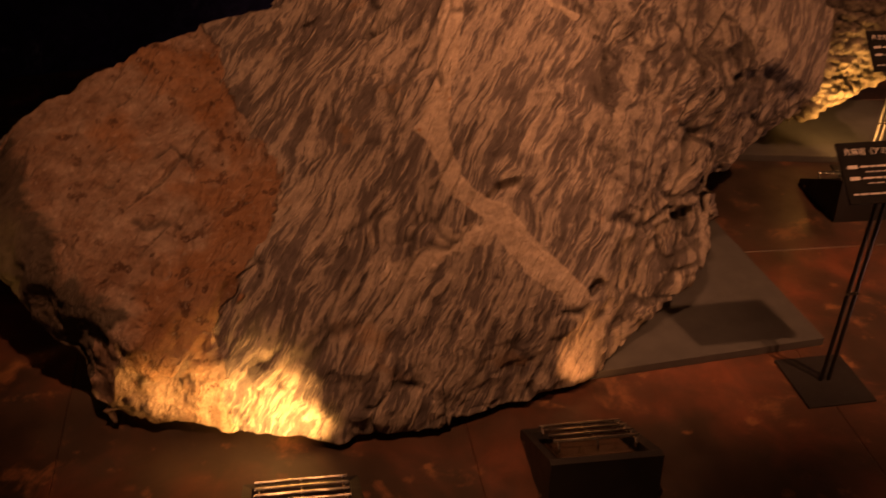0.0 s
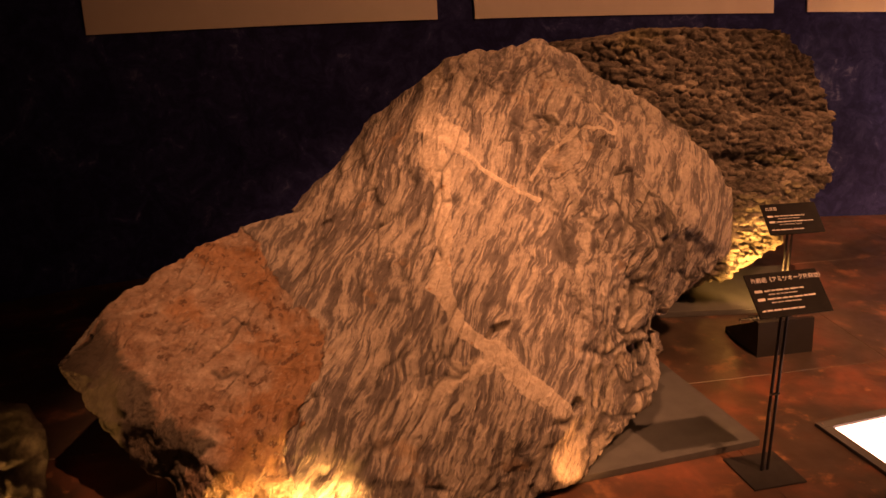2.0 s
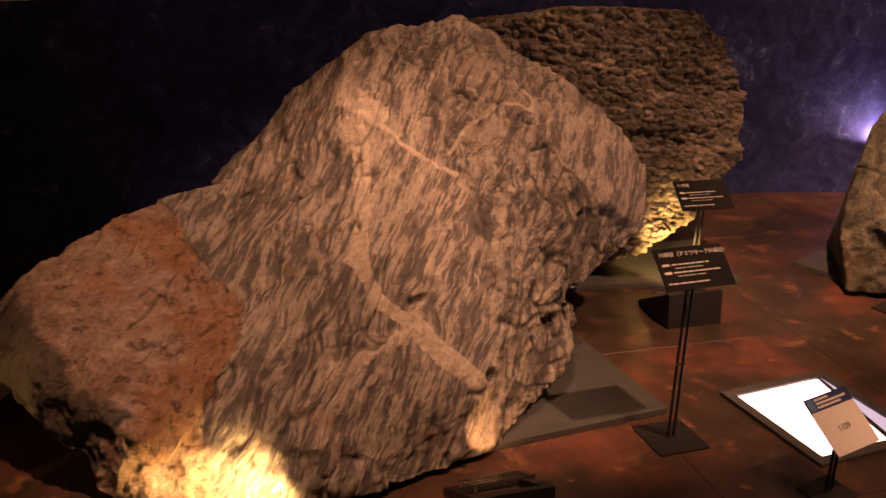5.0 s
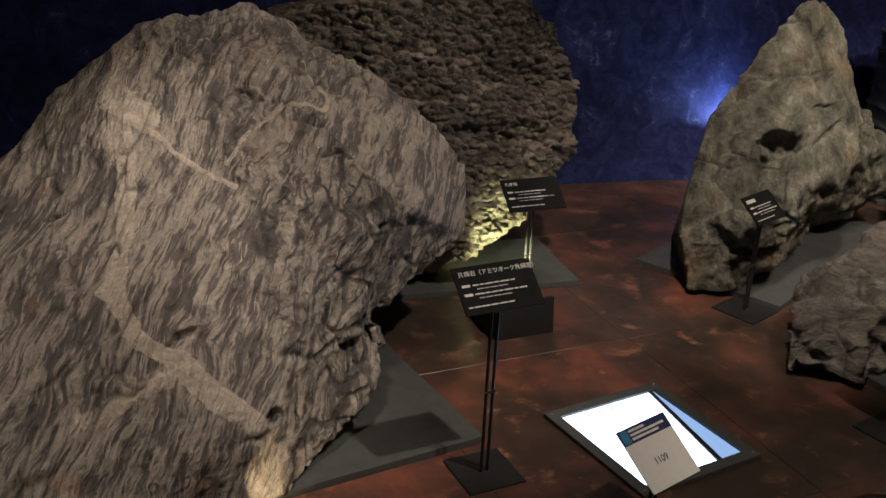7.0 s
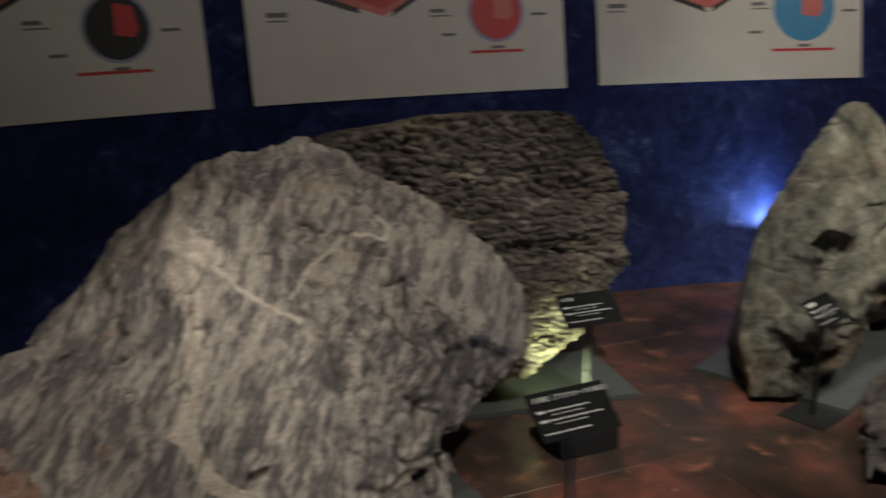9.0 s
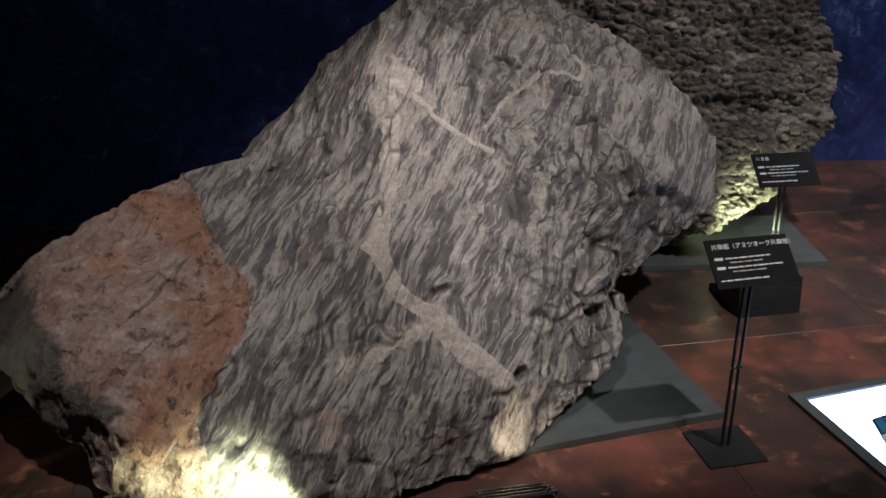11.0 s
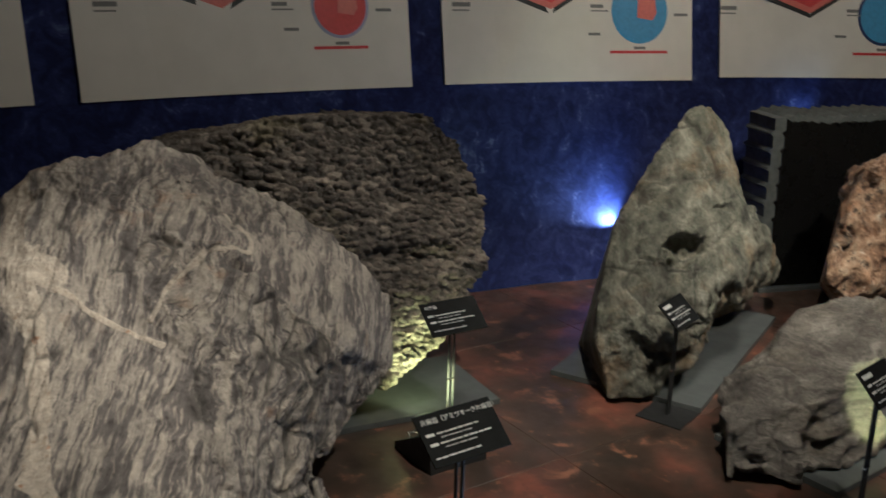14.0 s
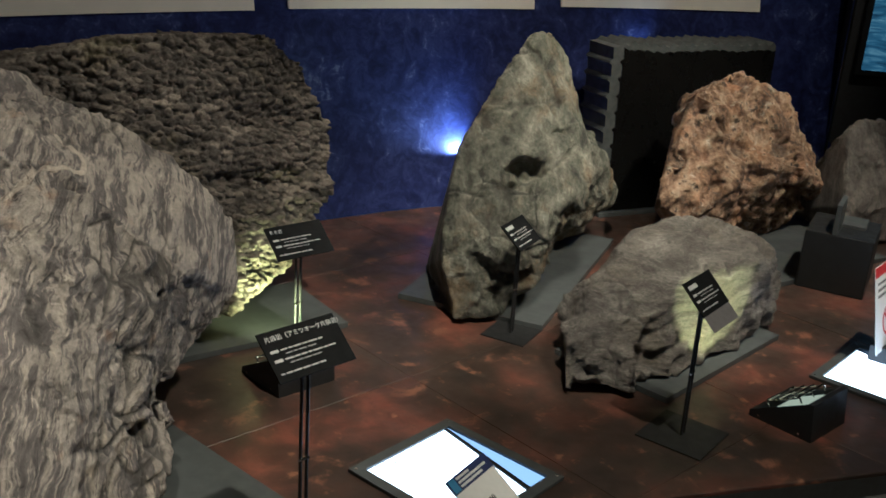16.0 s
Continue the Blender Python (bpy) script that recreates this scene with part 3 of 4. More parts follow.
PLATE = "dark grey flat plate lying on the deck under a rock"
base_plate((0.15, 1.476), 1.163, 0.95, 6.0, PLATE)
base_plate((1.144, 2.475), 0.91, 0.40, -7.0, PLATE)
base_plate((2.588, 1.969), 1.06, 0.55, 25.5, PLATE)
base_plate((2.515, 1.39), 0.735, 0.43, 4.0, PLATE)
base_plate((3.45, 1.75), 1.0, 0.6, -8.0, PLATE)

# ---- rocks ----
def slot(P, at, along, long, wide, deep):
    """A short crack: how far it cuts in at each place."""
    v = P - np.array(at)
    d = np.array(along) / np.linalg.norm(along)
    a = v @ d
    b = np.linalg.norm(v - a[:, None] * d, axis=1) + 0.016 * grain(P * 34, 5)
    k = (a / long) ** 2 + (b / wide) ** 2
    return np.where(k < 1, -1.15 * deep * (1 - k), 0.0)


def cracks(P, scale, wide, seed, keep=0.0):
    """Thin broken lines between loose pieces, 0 to 1."""
    d1, d2, _ = cells(bent(P, 9.0, 0.06, seed) * scale, seed)
    return np.clip(1 - (d2 - d1) / wide, 0, 1) * ramp_up(grain(P * 4.0, seed + 3), keep, keep + 0.12)


AC_A, AL_A, UP_A = np.array((0.89, -0.36, -0.27)), np.array((0.45, 0.77, 0.45)), np.array((0.05, -0.52, 0.85))


def from_line(P, pts):
    """How far each place is from a line of points, little counting the depth."""
    best = np.full(len(P), 9.0)
    for a, b in zip(pts, pts[1:]):
        a, b = np.array(a), np.array(b)
        t = np.clip((P - a) @ (b - a) / ((b - a) @ (b - a)), 0, 1)
        v = P - (a + t[:, None] * (b - a))
        best = np.minimum(best, np.linalg.norm(v - 0.8 * (v @ UP_A)[:, None] * UP_A, axis=1))
    return best


CRACKS_A = [((0.369, 2.085, 0.73), (1, 0.1, -0.1), 0.04, 0.014, 0.025), ((0.362, 1.592, 0.493), (1, 0, 0), 0.045, 0.015, 0.03), ((0.348, 1.54, 0.423), (1, -0.1, 0.2), 0.04, 0.014, 0.025),
            ((0.976, 1.99, 0.957), (1, -0.1, -0.35), 0.065, 0.026, 0.045), ((0.985, 1.765, 0.455), (1, 0.2, -0.3), 0.12, 0.022, 0.030), ((0.582, 1.674, 0.578), (1, 0.3, 0.4), 0.05, 0.016, 0.03),
            ((0.063, 1.514, 0.425), (1, 0, -0.1), 0.024, 0.012, 0.02), ((0.629, 2.33, 1.076), (1, 0, 0.2), 0.07, 0.016, 0.03), ((0.766, 1.574, 0.406), (1, 0.2, 0), 0.05, 0.022, 0.035),
            ((1.123, 1.944, 0.628), (0.6, 0.2, 0.8), 0.09, 0.022, 0.04), ((1.40, 2.20, 0.745), (1, 0.4, -0.5), 0.08, 0.012, 0.022), ((1.018, 1.861, 0.598), (0.9, 0.2, 0.5), 0.08, 0.018, 0.03),
            ((1.20, 1.92, 0.68), (0.9, 0.3, -0.25), 0.12, 0.02, 0.035), ((0.83, 1.80, 0.60), (0.5, 0.6, 0.5), 0.08, 0.014, 0.025), ((0.80, 1.88, 0.74), (0.9, 0.2, 0.6), 0.07, 0.014, 0.022)]
VEIN = [(0.60, 2.40, 1.12), (0.585, 2.37, 1.075), (0.548, 2.257, 0.973), (0.542, 2.142, 0.902), (0.529, 2.007, 0.811), (0.486, 1.835, 0.712), (0.452, 1.733, 0.661), (0.492, 1.674, 0.598), (0.570, 1.634, 0.54), (0.639, 1.587, 0.469), (0.715, 1.54, 0.406)]
VEIN_THIN = [(0.541, 2.208, 0.943), (0.606, 2.109, 0.908), (0.667, 2.038, 0.883), (0.689, 2.0, 0.861), (0.767, 1.916, 0.822)]
VEIN_TOP = [(0.76, 1.98, 0.86), (0.844, 2.031, 0.925), (0.915, 2.048, 0.971), (1.017, 2.047, 0.971), (1.05, 2.12, 0.99), (1.05, 2.25, 1.05)]
PATCH = [(0.347, 1.568, 0.458), (0.445, 1.596, 0.494), (0.553, 1.624, 0.531)]
KNOT = [(0.545, 2.26, 0.97), (0.60, 2.16, 0.93)]


def skin_a(P, N):
    x, y, z = P.T
    # below this edge, and right of the vein, the face was broken off; above it lies a split, banded slab
    edge = np.interp(x, (0.80, 0.98, 1.07, 1.245, 1.465, 1.6), (1.06, 0.965, 0.87, 0.71, 0.545, 0.5)) + 0.05 * grain(P * 7, 3)
    rag = ramp_up(x + 0.12 * grain(P * 3.1, 9), 0.66, 0.92) * ramp_up(edge - z, -0.01, 0.035)
    crown = ramp_up(z + 0.3 * (x - 0.8) + 0.1 * grain(P * 5, 2), 1.02, 1.10)
    foot = ramp_up(0.365 - z + 0.05 * grain(P * 6, 8), -0.01, 0.03) * ramp_up(1.58 - y, -0.02, 0.03)
    pink = 0.5 + (np.interp(y, (1.45, 1.51, 1.60, 1.70, 1.79, 1.88, 2.02, 2.25), (0.04, 0.056, 0.117, 0.17, 0.173, 0.10, 0.073, 0.0)) - x) / 0.25
    side = ramp_up(np.interp(y, (1.48, 1.5, 1.58, 1.72, 2.0), (-0.17, -0.10, -0.195, -0.265, -0.36)) - x, -0.01, 0.05)
    rough = np.clip(rag + 0.45 * crown + 0.8 * foot + 0.5 * side, 0.0, 1.0)
    u, v, w = P @ AC_A, P @ AL_A, P @ UP_A
    B = np.stack([u, v, w], axis=1)
    d = 0.004 + 0.016 * layers(P, 2.2, 3, 1) + 0.010 * layers(P, 8, 4, 4)
    # shelly breaks, drawn out along the bands
    d += rough * (0.090 * shards(bent(P, 3, 0.08, 6) * 5.0, 1) + 0.050 * shards(bent(B, 6, 0.03, 8) * np.array((13, 7, 11)), 2) + 0.020 * shards(B * np.array((30, 14, 24)), 3))
    d += (1 - rough) * (0.016 * chips(B * np.array((9, 2.6, 4)), 4, 0.7) + 0.008 * chips(B * np.array((30, 7, 12)), 5))
    band = layers(bent(B, 4, 0.10, 3) * np.array((34, 5, 9)), 1.0, 3, 6)
    d += 0.007 * np.clip(band * 1.6, -0.35, 0.35) * (1 - 0.5 * rough)
    d += 0.004 * layers(P, 40, 3, 7) * (0.6 + rough)
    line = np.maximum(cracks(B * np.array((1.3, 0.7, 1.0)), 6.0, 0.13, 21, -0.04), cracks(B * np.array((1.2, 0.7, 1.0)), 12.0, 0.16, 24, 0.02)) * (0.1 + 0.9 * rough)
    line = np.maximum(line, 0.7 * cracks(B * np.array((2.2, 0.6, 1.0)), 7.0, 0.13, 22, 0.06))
    d -= 0.014 * line
    # the rust-pink end is pitted and meets the bands in a small step
    isp = ramp_up(pink + 0.25 * layers(P, 9, 3, 11), 0.47, 0.53)
    d -= isp * (0.010 - 0.010 * layers(P, 14, 4, 12) + 0.016 * np.clip(layers(P, 20, 3, 13) - 0.12, 0, 0.4))
    d += 0.05 * ramp_up(0.06 - np.abs(pink - 0.40) * 0.25, 0.0, 0.06) * (grain(P * 6, 14) - 0.1) * isp
    for c in CRACKS_A:
        d += slot(P, *c)
    wide = 0.024 + 0.012 * grain(P * 9, 15)
    W = bent(P, 9, 0.03, 33)
    vein = np.max([1.0 - from_line(W, VEIN) / wide * 0.5, 1.0 - from_line(W, VEIN_THIN) / (0.007 + 0.008 * grain(P * 12, 16)) * 0.5, 1.0 - from_line(W, VEIN_TOP) / (0.008 + 0.008 * grain(P * 12, 17)) * 0.5,
                   0.64 - from_line(W, PATCH) / 0.055 * 0.4, 0.70 - from_line(W, KNOT) / 0.06 * 0.4], axis=0)
    vein = np.where(y > 2.5, 0.0, np.clip(vein, 0, 1))
    d += 0.003 * ramp_up(vein, 0.4, 0.6)
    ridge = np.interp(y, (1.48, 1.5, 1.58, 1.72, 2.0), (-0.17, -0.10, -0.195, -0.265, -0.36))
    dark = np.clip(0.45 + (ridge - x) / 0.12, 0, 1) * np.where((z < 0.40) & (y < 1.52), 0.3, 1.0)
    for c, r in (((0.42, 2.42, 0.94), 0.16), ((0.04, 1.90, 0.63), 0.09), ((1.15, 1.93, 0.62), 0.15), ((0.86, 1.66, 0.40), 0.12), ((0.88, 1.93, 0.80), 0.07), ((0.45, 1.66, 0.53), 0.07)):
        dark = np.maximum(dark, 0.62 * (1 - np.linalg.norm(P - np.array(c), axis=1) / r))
    rust = np.clip(1.0 - from_line(P, [(0.0, 2.1, 0.68), (0.07, 1.85, 0.58), (0.10, 1.68, 0.52), (0.03, 1.55, 0.43)]) / 0.14, 0, 1)
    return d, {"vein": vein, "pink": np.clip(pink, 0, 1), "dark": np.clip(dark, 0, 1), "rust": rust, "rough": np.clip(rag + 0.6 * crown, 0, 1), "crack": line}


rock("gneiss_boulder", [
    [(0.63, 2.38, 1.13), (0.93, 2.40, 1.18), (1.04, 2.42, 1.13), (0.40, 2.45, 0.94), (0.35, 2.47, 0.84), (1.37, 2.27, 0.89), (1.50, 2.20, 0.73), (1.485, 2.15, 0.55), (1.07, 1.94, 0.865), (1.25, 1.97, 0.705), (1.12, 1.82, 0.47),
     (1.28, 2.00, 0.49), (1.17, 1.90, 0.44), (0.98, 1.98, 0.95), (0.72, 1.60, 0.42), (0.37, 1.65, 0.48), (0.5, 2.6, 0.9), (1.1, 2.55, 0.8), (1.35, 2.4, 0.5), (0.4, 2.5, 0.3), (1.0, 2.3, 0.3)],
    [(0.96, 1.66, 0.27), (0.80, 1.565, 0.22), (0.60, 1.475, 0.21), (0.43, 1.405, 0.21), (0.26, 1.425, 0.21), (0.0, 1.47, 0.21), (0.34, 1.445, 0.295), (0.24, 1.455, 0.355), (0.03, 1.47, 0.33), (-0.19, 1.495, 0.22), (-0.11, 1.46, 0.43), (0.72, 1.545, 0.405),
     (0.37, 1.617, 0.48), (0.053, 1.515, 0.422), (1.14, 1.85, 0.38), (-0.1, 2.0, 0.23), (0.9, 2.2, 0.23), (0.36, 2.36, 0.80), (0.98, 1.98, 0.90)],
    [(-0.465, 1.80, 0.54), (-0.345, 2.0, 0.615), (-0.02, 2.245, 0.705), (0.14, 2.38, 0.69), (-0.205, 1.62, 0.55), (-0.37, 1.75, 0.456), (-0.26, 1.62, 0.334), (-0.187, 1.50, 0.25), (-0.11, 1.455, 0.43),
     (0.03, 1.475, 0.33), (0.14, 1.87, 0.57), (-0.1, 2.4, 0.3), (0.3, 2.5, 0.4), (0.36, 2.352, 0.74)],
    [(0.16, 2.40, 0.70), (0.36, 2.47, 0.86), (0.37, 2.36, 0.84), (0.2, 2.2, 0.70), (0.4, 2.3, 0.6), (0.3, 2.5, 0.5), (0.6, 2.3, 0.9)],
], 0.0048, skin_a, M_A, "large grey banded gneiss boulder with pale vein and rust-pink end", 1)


def pebbles(P, seed, squash):
    """How far flattened pebbles of unequal size stand out, 0 to 1, and their tone."""
    Q = bent(P, 5.0, 0.06, seed) * np.array((1, 1, squash)) + np.array((0, 0, 0.22)) * P[:, :1]
    d1, d2, tag = cells(Q, seed)
    size = 0.34 + 0.36 * tag
    return np.clip(1 - (d1 / size) ** 2, 0, 1) ** 0.4 * np.clip((d2 - d1) / 0.10, 0, 1), (tag * 7.3) % 1.0


def skin_b(P, N):
    big, t1 = pebbles(P * 15, 3, 2.6)
    mid, t2 = pebbles(P * 27, 4, 1.9)
    small, t3 = pebbles(P * 50, 5, 1.5)
    # long flat pebbles lie at one end, a coarse crumbly mass at the other
    crumb = ramp_up(P[:, 0] + 0.35 * grain(P * 3, 6), 1.55, 1.85)
    low = ramp_up(P[:, 2] + 0.1 * grain(P * 5, 2), 0.62, 0.42)
    big *= (1 - 0.6 * crumb)
    stand = np.maximum(np.maximum(big, 0.75 * mid), 0.45 * small)
    tone = np.where(big >= np.maximum(0.75 * mid, 0.45 * small), t1, np.where(0.75 * mid > 0.45 * small, t2, t3))
    top = np.where(N[:, 2] > 0.75, 0.25, 1.0)
    split = np.clip(grain(P * np.array((2.6, 2.6, 12)), 7) - 0.05, 0, 0.5)
    d = 0.020 * layers(P, 2.6, 3, 8) + top * (0.034 * stand - 0.018 - 0.10 * split * (1 - low)) + crumb * top * 0.045 * chips(P * 9, 9) + low * 0.03 * shards(P * 12, 10) + 0.008 * layers(P, 30, 3, 11)
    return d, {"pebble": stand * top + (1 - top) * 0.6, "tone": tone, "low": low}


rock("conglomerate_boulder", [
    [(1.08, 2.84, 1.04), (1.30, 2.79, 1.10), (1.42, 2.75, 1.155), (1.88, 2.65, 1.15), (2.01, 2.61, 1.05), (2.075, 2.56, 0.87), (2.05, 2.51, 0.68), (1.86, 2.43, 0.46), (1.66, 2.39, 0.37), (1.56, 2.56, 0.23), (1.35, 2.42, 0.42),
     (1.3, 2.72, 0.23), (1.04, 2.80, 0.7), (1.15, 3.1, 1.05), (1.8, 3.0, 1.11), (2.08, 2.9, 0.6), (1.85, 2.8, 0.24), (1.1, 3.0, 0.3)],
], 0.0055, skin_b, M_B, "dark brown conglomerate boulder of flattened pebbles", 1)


def skin_c(P, N):
    x, y, z = P.T
    low = ramp_up(0.50 - z + 0.08 * grain(P * 6, 1) + 0.2 * (x - 2.5), -0.02, 0.06)
    rough = np.clip(0.16 + low + ramp_up(x - 2.95 + 0.2 * grain(P * 4, 2), 0.0, 0.15) * ramp_up(0.75 - z, 0, 0.1), 0, 1)
    B = np.stack([x * 0.8 + z * 0.45, y, z * 0.85 - x * 0.4], axis=1)
    d = 0.004 + 0.014 * layers(P, 2.6, 3, 3) + rough * (0.075 * shards(bent(P, 3, 0.08, 4) * 5.5, 5) + 0.050 * shards(P * np.array((12, 12, 16)), 6)) + 0.014 * shards(bent(P, 4, 0.06, 4) * 3.6, 15)
    d += 0.020 * shards(B * np.array((24, 18, 9)), 7) + 0.012 * shards(P * np.array((44, 40, 30)), 17) + 0.010 * layers(P, 11, 4, 8) + 0.005 * layers(P, 36, 3, 9)
    hole = np.linalg.norm((P - np.array((2.66, 2.19, 0.71))) * np.array((0.75, 1, 1.25)), axis=1) + 0.07 * grain(P * 15, 10) + 0.03 * grain(P * 40, 10)
    d -= 0.12 * np.clip(1 - hole / 0.068, 0, 1) ** 0.5
    line = np.maximum(cracks(P * np.array((1, 1, 1.3)), 5.0, 0.10, 31, 0.03), cracks(P, 11.0, 0.15, 33, 0.06))
    d -= 0.014 * line
    for c in (((2.87, 2.20, 0.82), (1, 0.2, -0.25), 0.13, 0.014, 0.03), ((2.86, 2.16, 0.76), (1, 0.2, 0.55), 0.14, 0.013, 0.025), ((2.46, 2.16, 0.40), (1, -0.3, -0.7), 0.12, 0.05, 0.05), ((2.60, 2.12, 0.36), (1, 0, 0.2), 0.12, 0.04, 0.05)):
        d += slot(P, *c)
    return d, {"crack": line, "rough": rough}


rock("green_grey_boulder", [
    [(2.86, 2.35, 1.16), (2.80, 2.37, 1.12), (2.93, 2.36, 1.14), (2.74, 2.42, 0.99), (3.01, 2.36, 1.06), (3.05, 2.33, 0.93), (3.24, 2.40, 0.75), (2.50, 2.36, 0.785), (2.40, 2.3, 0.525), (2.36, 2.26, 0.41), (2.375, 2.18, 0.22), (2.57, 2.15, 0.22), (2.66, 2.14, 0.25),
     (2.68, 2.08, 0.57), (2.96, 2.13, 0.67), (2.86, 2.10, 0.50), (2.9, 2.65, 0.8), (2.6, 2.6, 0.22), (3.0, 2.6, 0.25), (3.02, 2.40, 0.25)],
    [(2.96, 2.18, 0.66), (3.26, 2.40, 0.74), (3.46, 2.45, 0.57), (3.55, 2.5, 0.40), (3.44, 2.52, 0.23), (3.10, 2.46, 0.24), (3.2, 2.7, 0.3), (3.0, 2.6, 0.6)],
], 0.0062, skin_c, M_C, "tall green-grey boulder with a dark hollow, rising to a peak", 1)


def skin_d(P, N):
    x, y, z = P.T
    rag = np.clip(ramp_up(2.62 - x + 0.15 * grain(P * 4, 1), -0.02, 0.08) + 0.6 * ramp_up(0.34 - z, 0, 0.06), 0.12, 1)
    sheet = np.stack([x * 3 + z, y * 3, z * 34 - 9 * x + 14 * y], axis=1)
    d = 0.004 + 0.014 * layers(P, 3, 3, 2) + 0.016 * layers(sheet, 0.8, 3, 3) + 0.007 * layers(P, 11, 4, 4) + 0.004 * layers(P, 38, 3, 5)
    d += rag * (0.085 * shards(bent(P, 3, 0.08, 6) * np.array((7, 6, 4)), 6) + 0.055 * shards(P * np.array((15, 14, 9)), 7)) + 0.020 * chips(P * np.array((9, 14, 20)), 8) + 0.012 * chips(P * 34, 9)
    line = cracks(P * np.array((1.3, 1, 0.7)), 7.0, 0.14, 41, 0.0) * rag
    d -= 0.015 * line
    for c in (((2.53, 1.48, 0.34), (0.25, 0, 1), 0.17, 0.055, 0.07), ((2.56, 1.47, 0.27), (0.6, 0, 0.5), 0.09, 0.04, 0.05), ((2.66, 1.47, 0.36), (0.1, 0, 1), 0.09, 0.014, 0.02), ((2.62, 1.48, 0.40), (0.2, 0, 1), 0.07, 0.012, 0.02)):
        d += slot(P, *c)
    return d, {"crack": line, "rough": rag}


rock("layered_boulder", [
    [(2.29, 1.60, 0.22), (2.32, 1.64, 0.35), (2.505, 1.70, 0.48), (2.66, 1.75, 0.57), (2.98, 1.75, 0.615), (3.185, 1.70, 0.59), (3.40, 1.60, 0.46), (3.15, 1.48, 0.50), (2.94, 1.46, 0.23), (2.62, 1.46, 0.23), (2.37, 1.53, 0.22),
     (2.42, 1.50, 0.32), (2.70, 1.52, 0.53), (2.6, 1.9, 0.3), (3.2, 1.9, 0.3), (3.0, 1.9, 0.52), (3.30, 1.52, 0.23)],
    [(3.15, 1.55, 0.5), (3.42, 1.60, 0.42), (3.54, 1.62, 0.30), (3.47, 1.60, 0.22), (3.1, 1.52, 0.22), (3.3, 1.85, 0.3)],
], 0.0055, skin_d, M_D, "grey-brown layered boulder with a sloping striped top", 1)


def skin_e(P, N):
    pit = layers(P, 6.5, 4, 1)
    d = 0.02 * layers(P, 3, 3, 2) + 0.05 * shards(bent(P, 4, 0.1, 3) * 6, 3) + 0.035 * shards(bent(P, 9, 0.05, 4) * 14, 4) + 0.022 * chips(P * 30, 5) + 0.010 * layers(P, 24, 4, 6)
    d -= np.clip((pit - 0.16) * 0.35, 0, 0.05)
    for c, r in (((3.93, 1.98, 0.73), 0.06), ((3.85, 1.98, 0.58), 0.05)):
        d -= 0.07 * np.clip(1 - (np.linalg.norm((P - np.array(c)) * np.array((0.6, 0.4, 1)), axis=1) + 0.04 * grain(P * 16, 7)) / r, 0, 1) ** 0.6
    return d, {"crack": np.clip((pit - 0.16) * 4, 0, 1), "rough": np.full(len(P), 1.0)}


rock("orange_boulder", [
    [(3.92, 2.2, 0.97), (3.66, 2.2, 0.91), (3.54, 2.2, 0.71), (3.36, 2.1, 0.53), (3.45, 2.05, 0.42), (4.23, 2.1, 0.86), (4.48, 2.1, 0.62), (4.50, 2.0, 0.42), (4.34, 2.10, 0.22), (4.0, 2.10, 0.22), (3.66, 2.12, 0.22),
     (4.0, 2.5, 0.75), (4.3, 2.35, 0.3), (3.85, 2.45, 0.3), (3.8, 1.98, 0.6), (4.1, 1.93, 0.6)],
], 0.0075, skin_e, M_E, "knobbly orange-brown boulder with dark pits", 1)


def craggy(amount, scale):
    def f(P, N):
        line = cracks(P, 5.0 * scale, 0.06, 51)
        return 0.02 * layers(P, 3, 3, 1) + amount * (chips(P * 5 * scale, 2) + 0.5 * chips(P * 12 * scale, 3) + 0.25 * layers(P, 30, 3, 4)) - 0.01 * line, {"crack": line, "rough": np.full(len(P), 1.0)}
    return f


rock("small_brown_boulder", [
    [(-0.53, 1.80, 0.46), (-0.49, 1.75, 0.40), (-0.50, 1.60, 0.24), (-0.95, 1.55, 0.24), (-0.95, 1.9, 0.5), (-0.7, 1.62, 0.47), (-0.6, 1.95, 0.24), (-1.0, 2.0, 0.24), (-0.52, 1.85, 0.23)],
], 0.009, craggy(0.03, 1.0), M_G, "brown-grey boulder glowing at its foot")

rock("far_grey_boulder", [
    [(4.42, 1.90, 0.74), (4.63, 1.92, 0.75), (4.36, 1.8, 0.4), (4.4, 1.75, 0.22), (5.0, 1.7, 0.22), (5.1, 1.9, 0.7), (5.0, 2.2, 0.3), (4.6, 2.2, 0.25), (4.6, 1.75, 0.5)],
], 0.011, craggy(0.07, 0.9), M_G, "dark grey-brown craggy boulder")


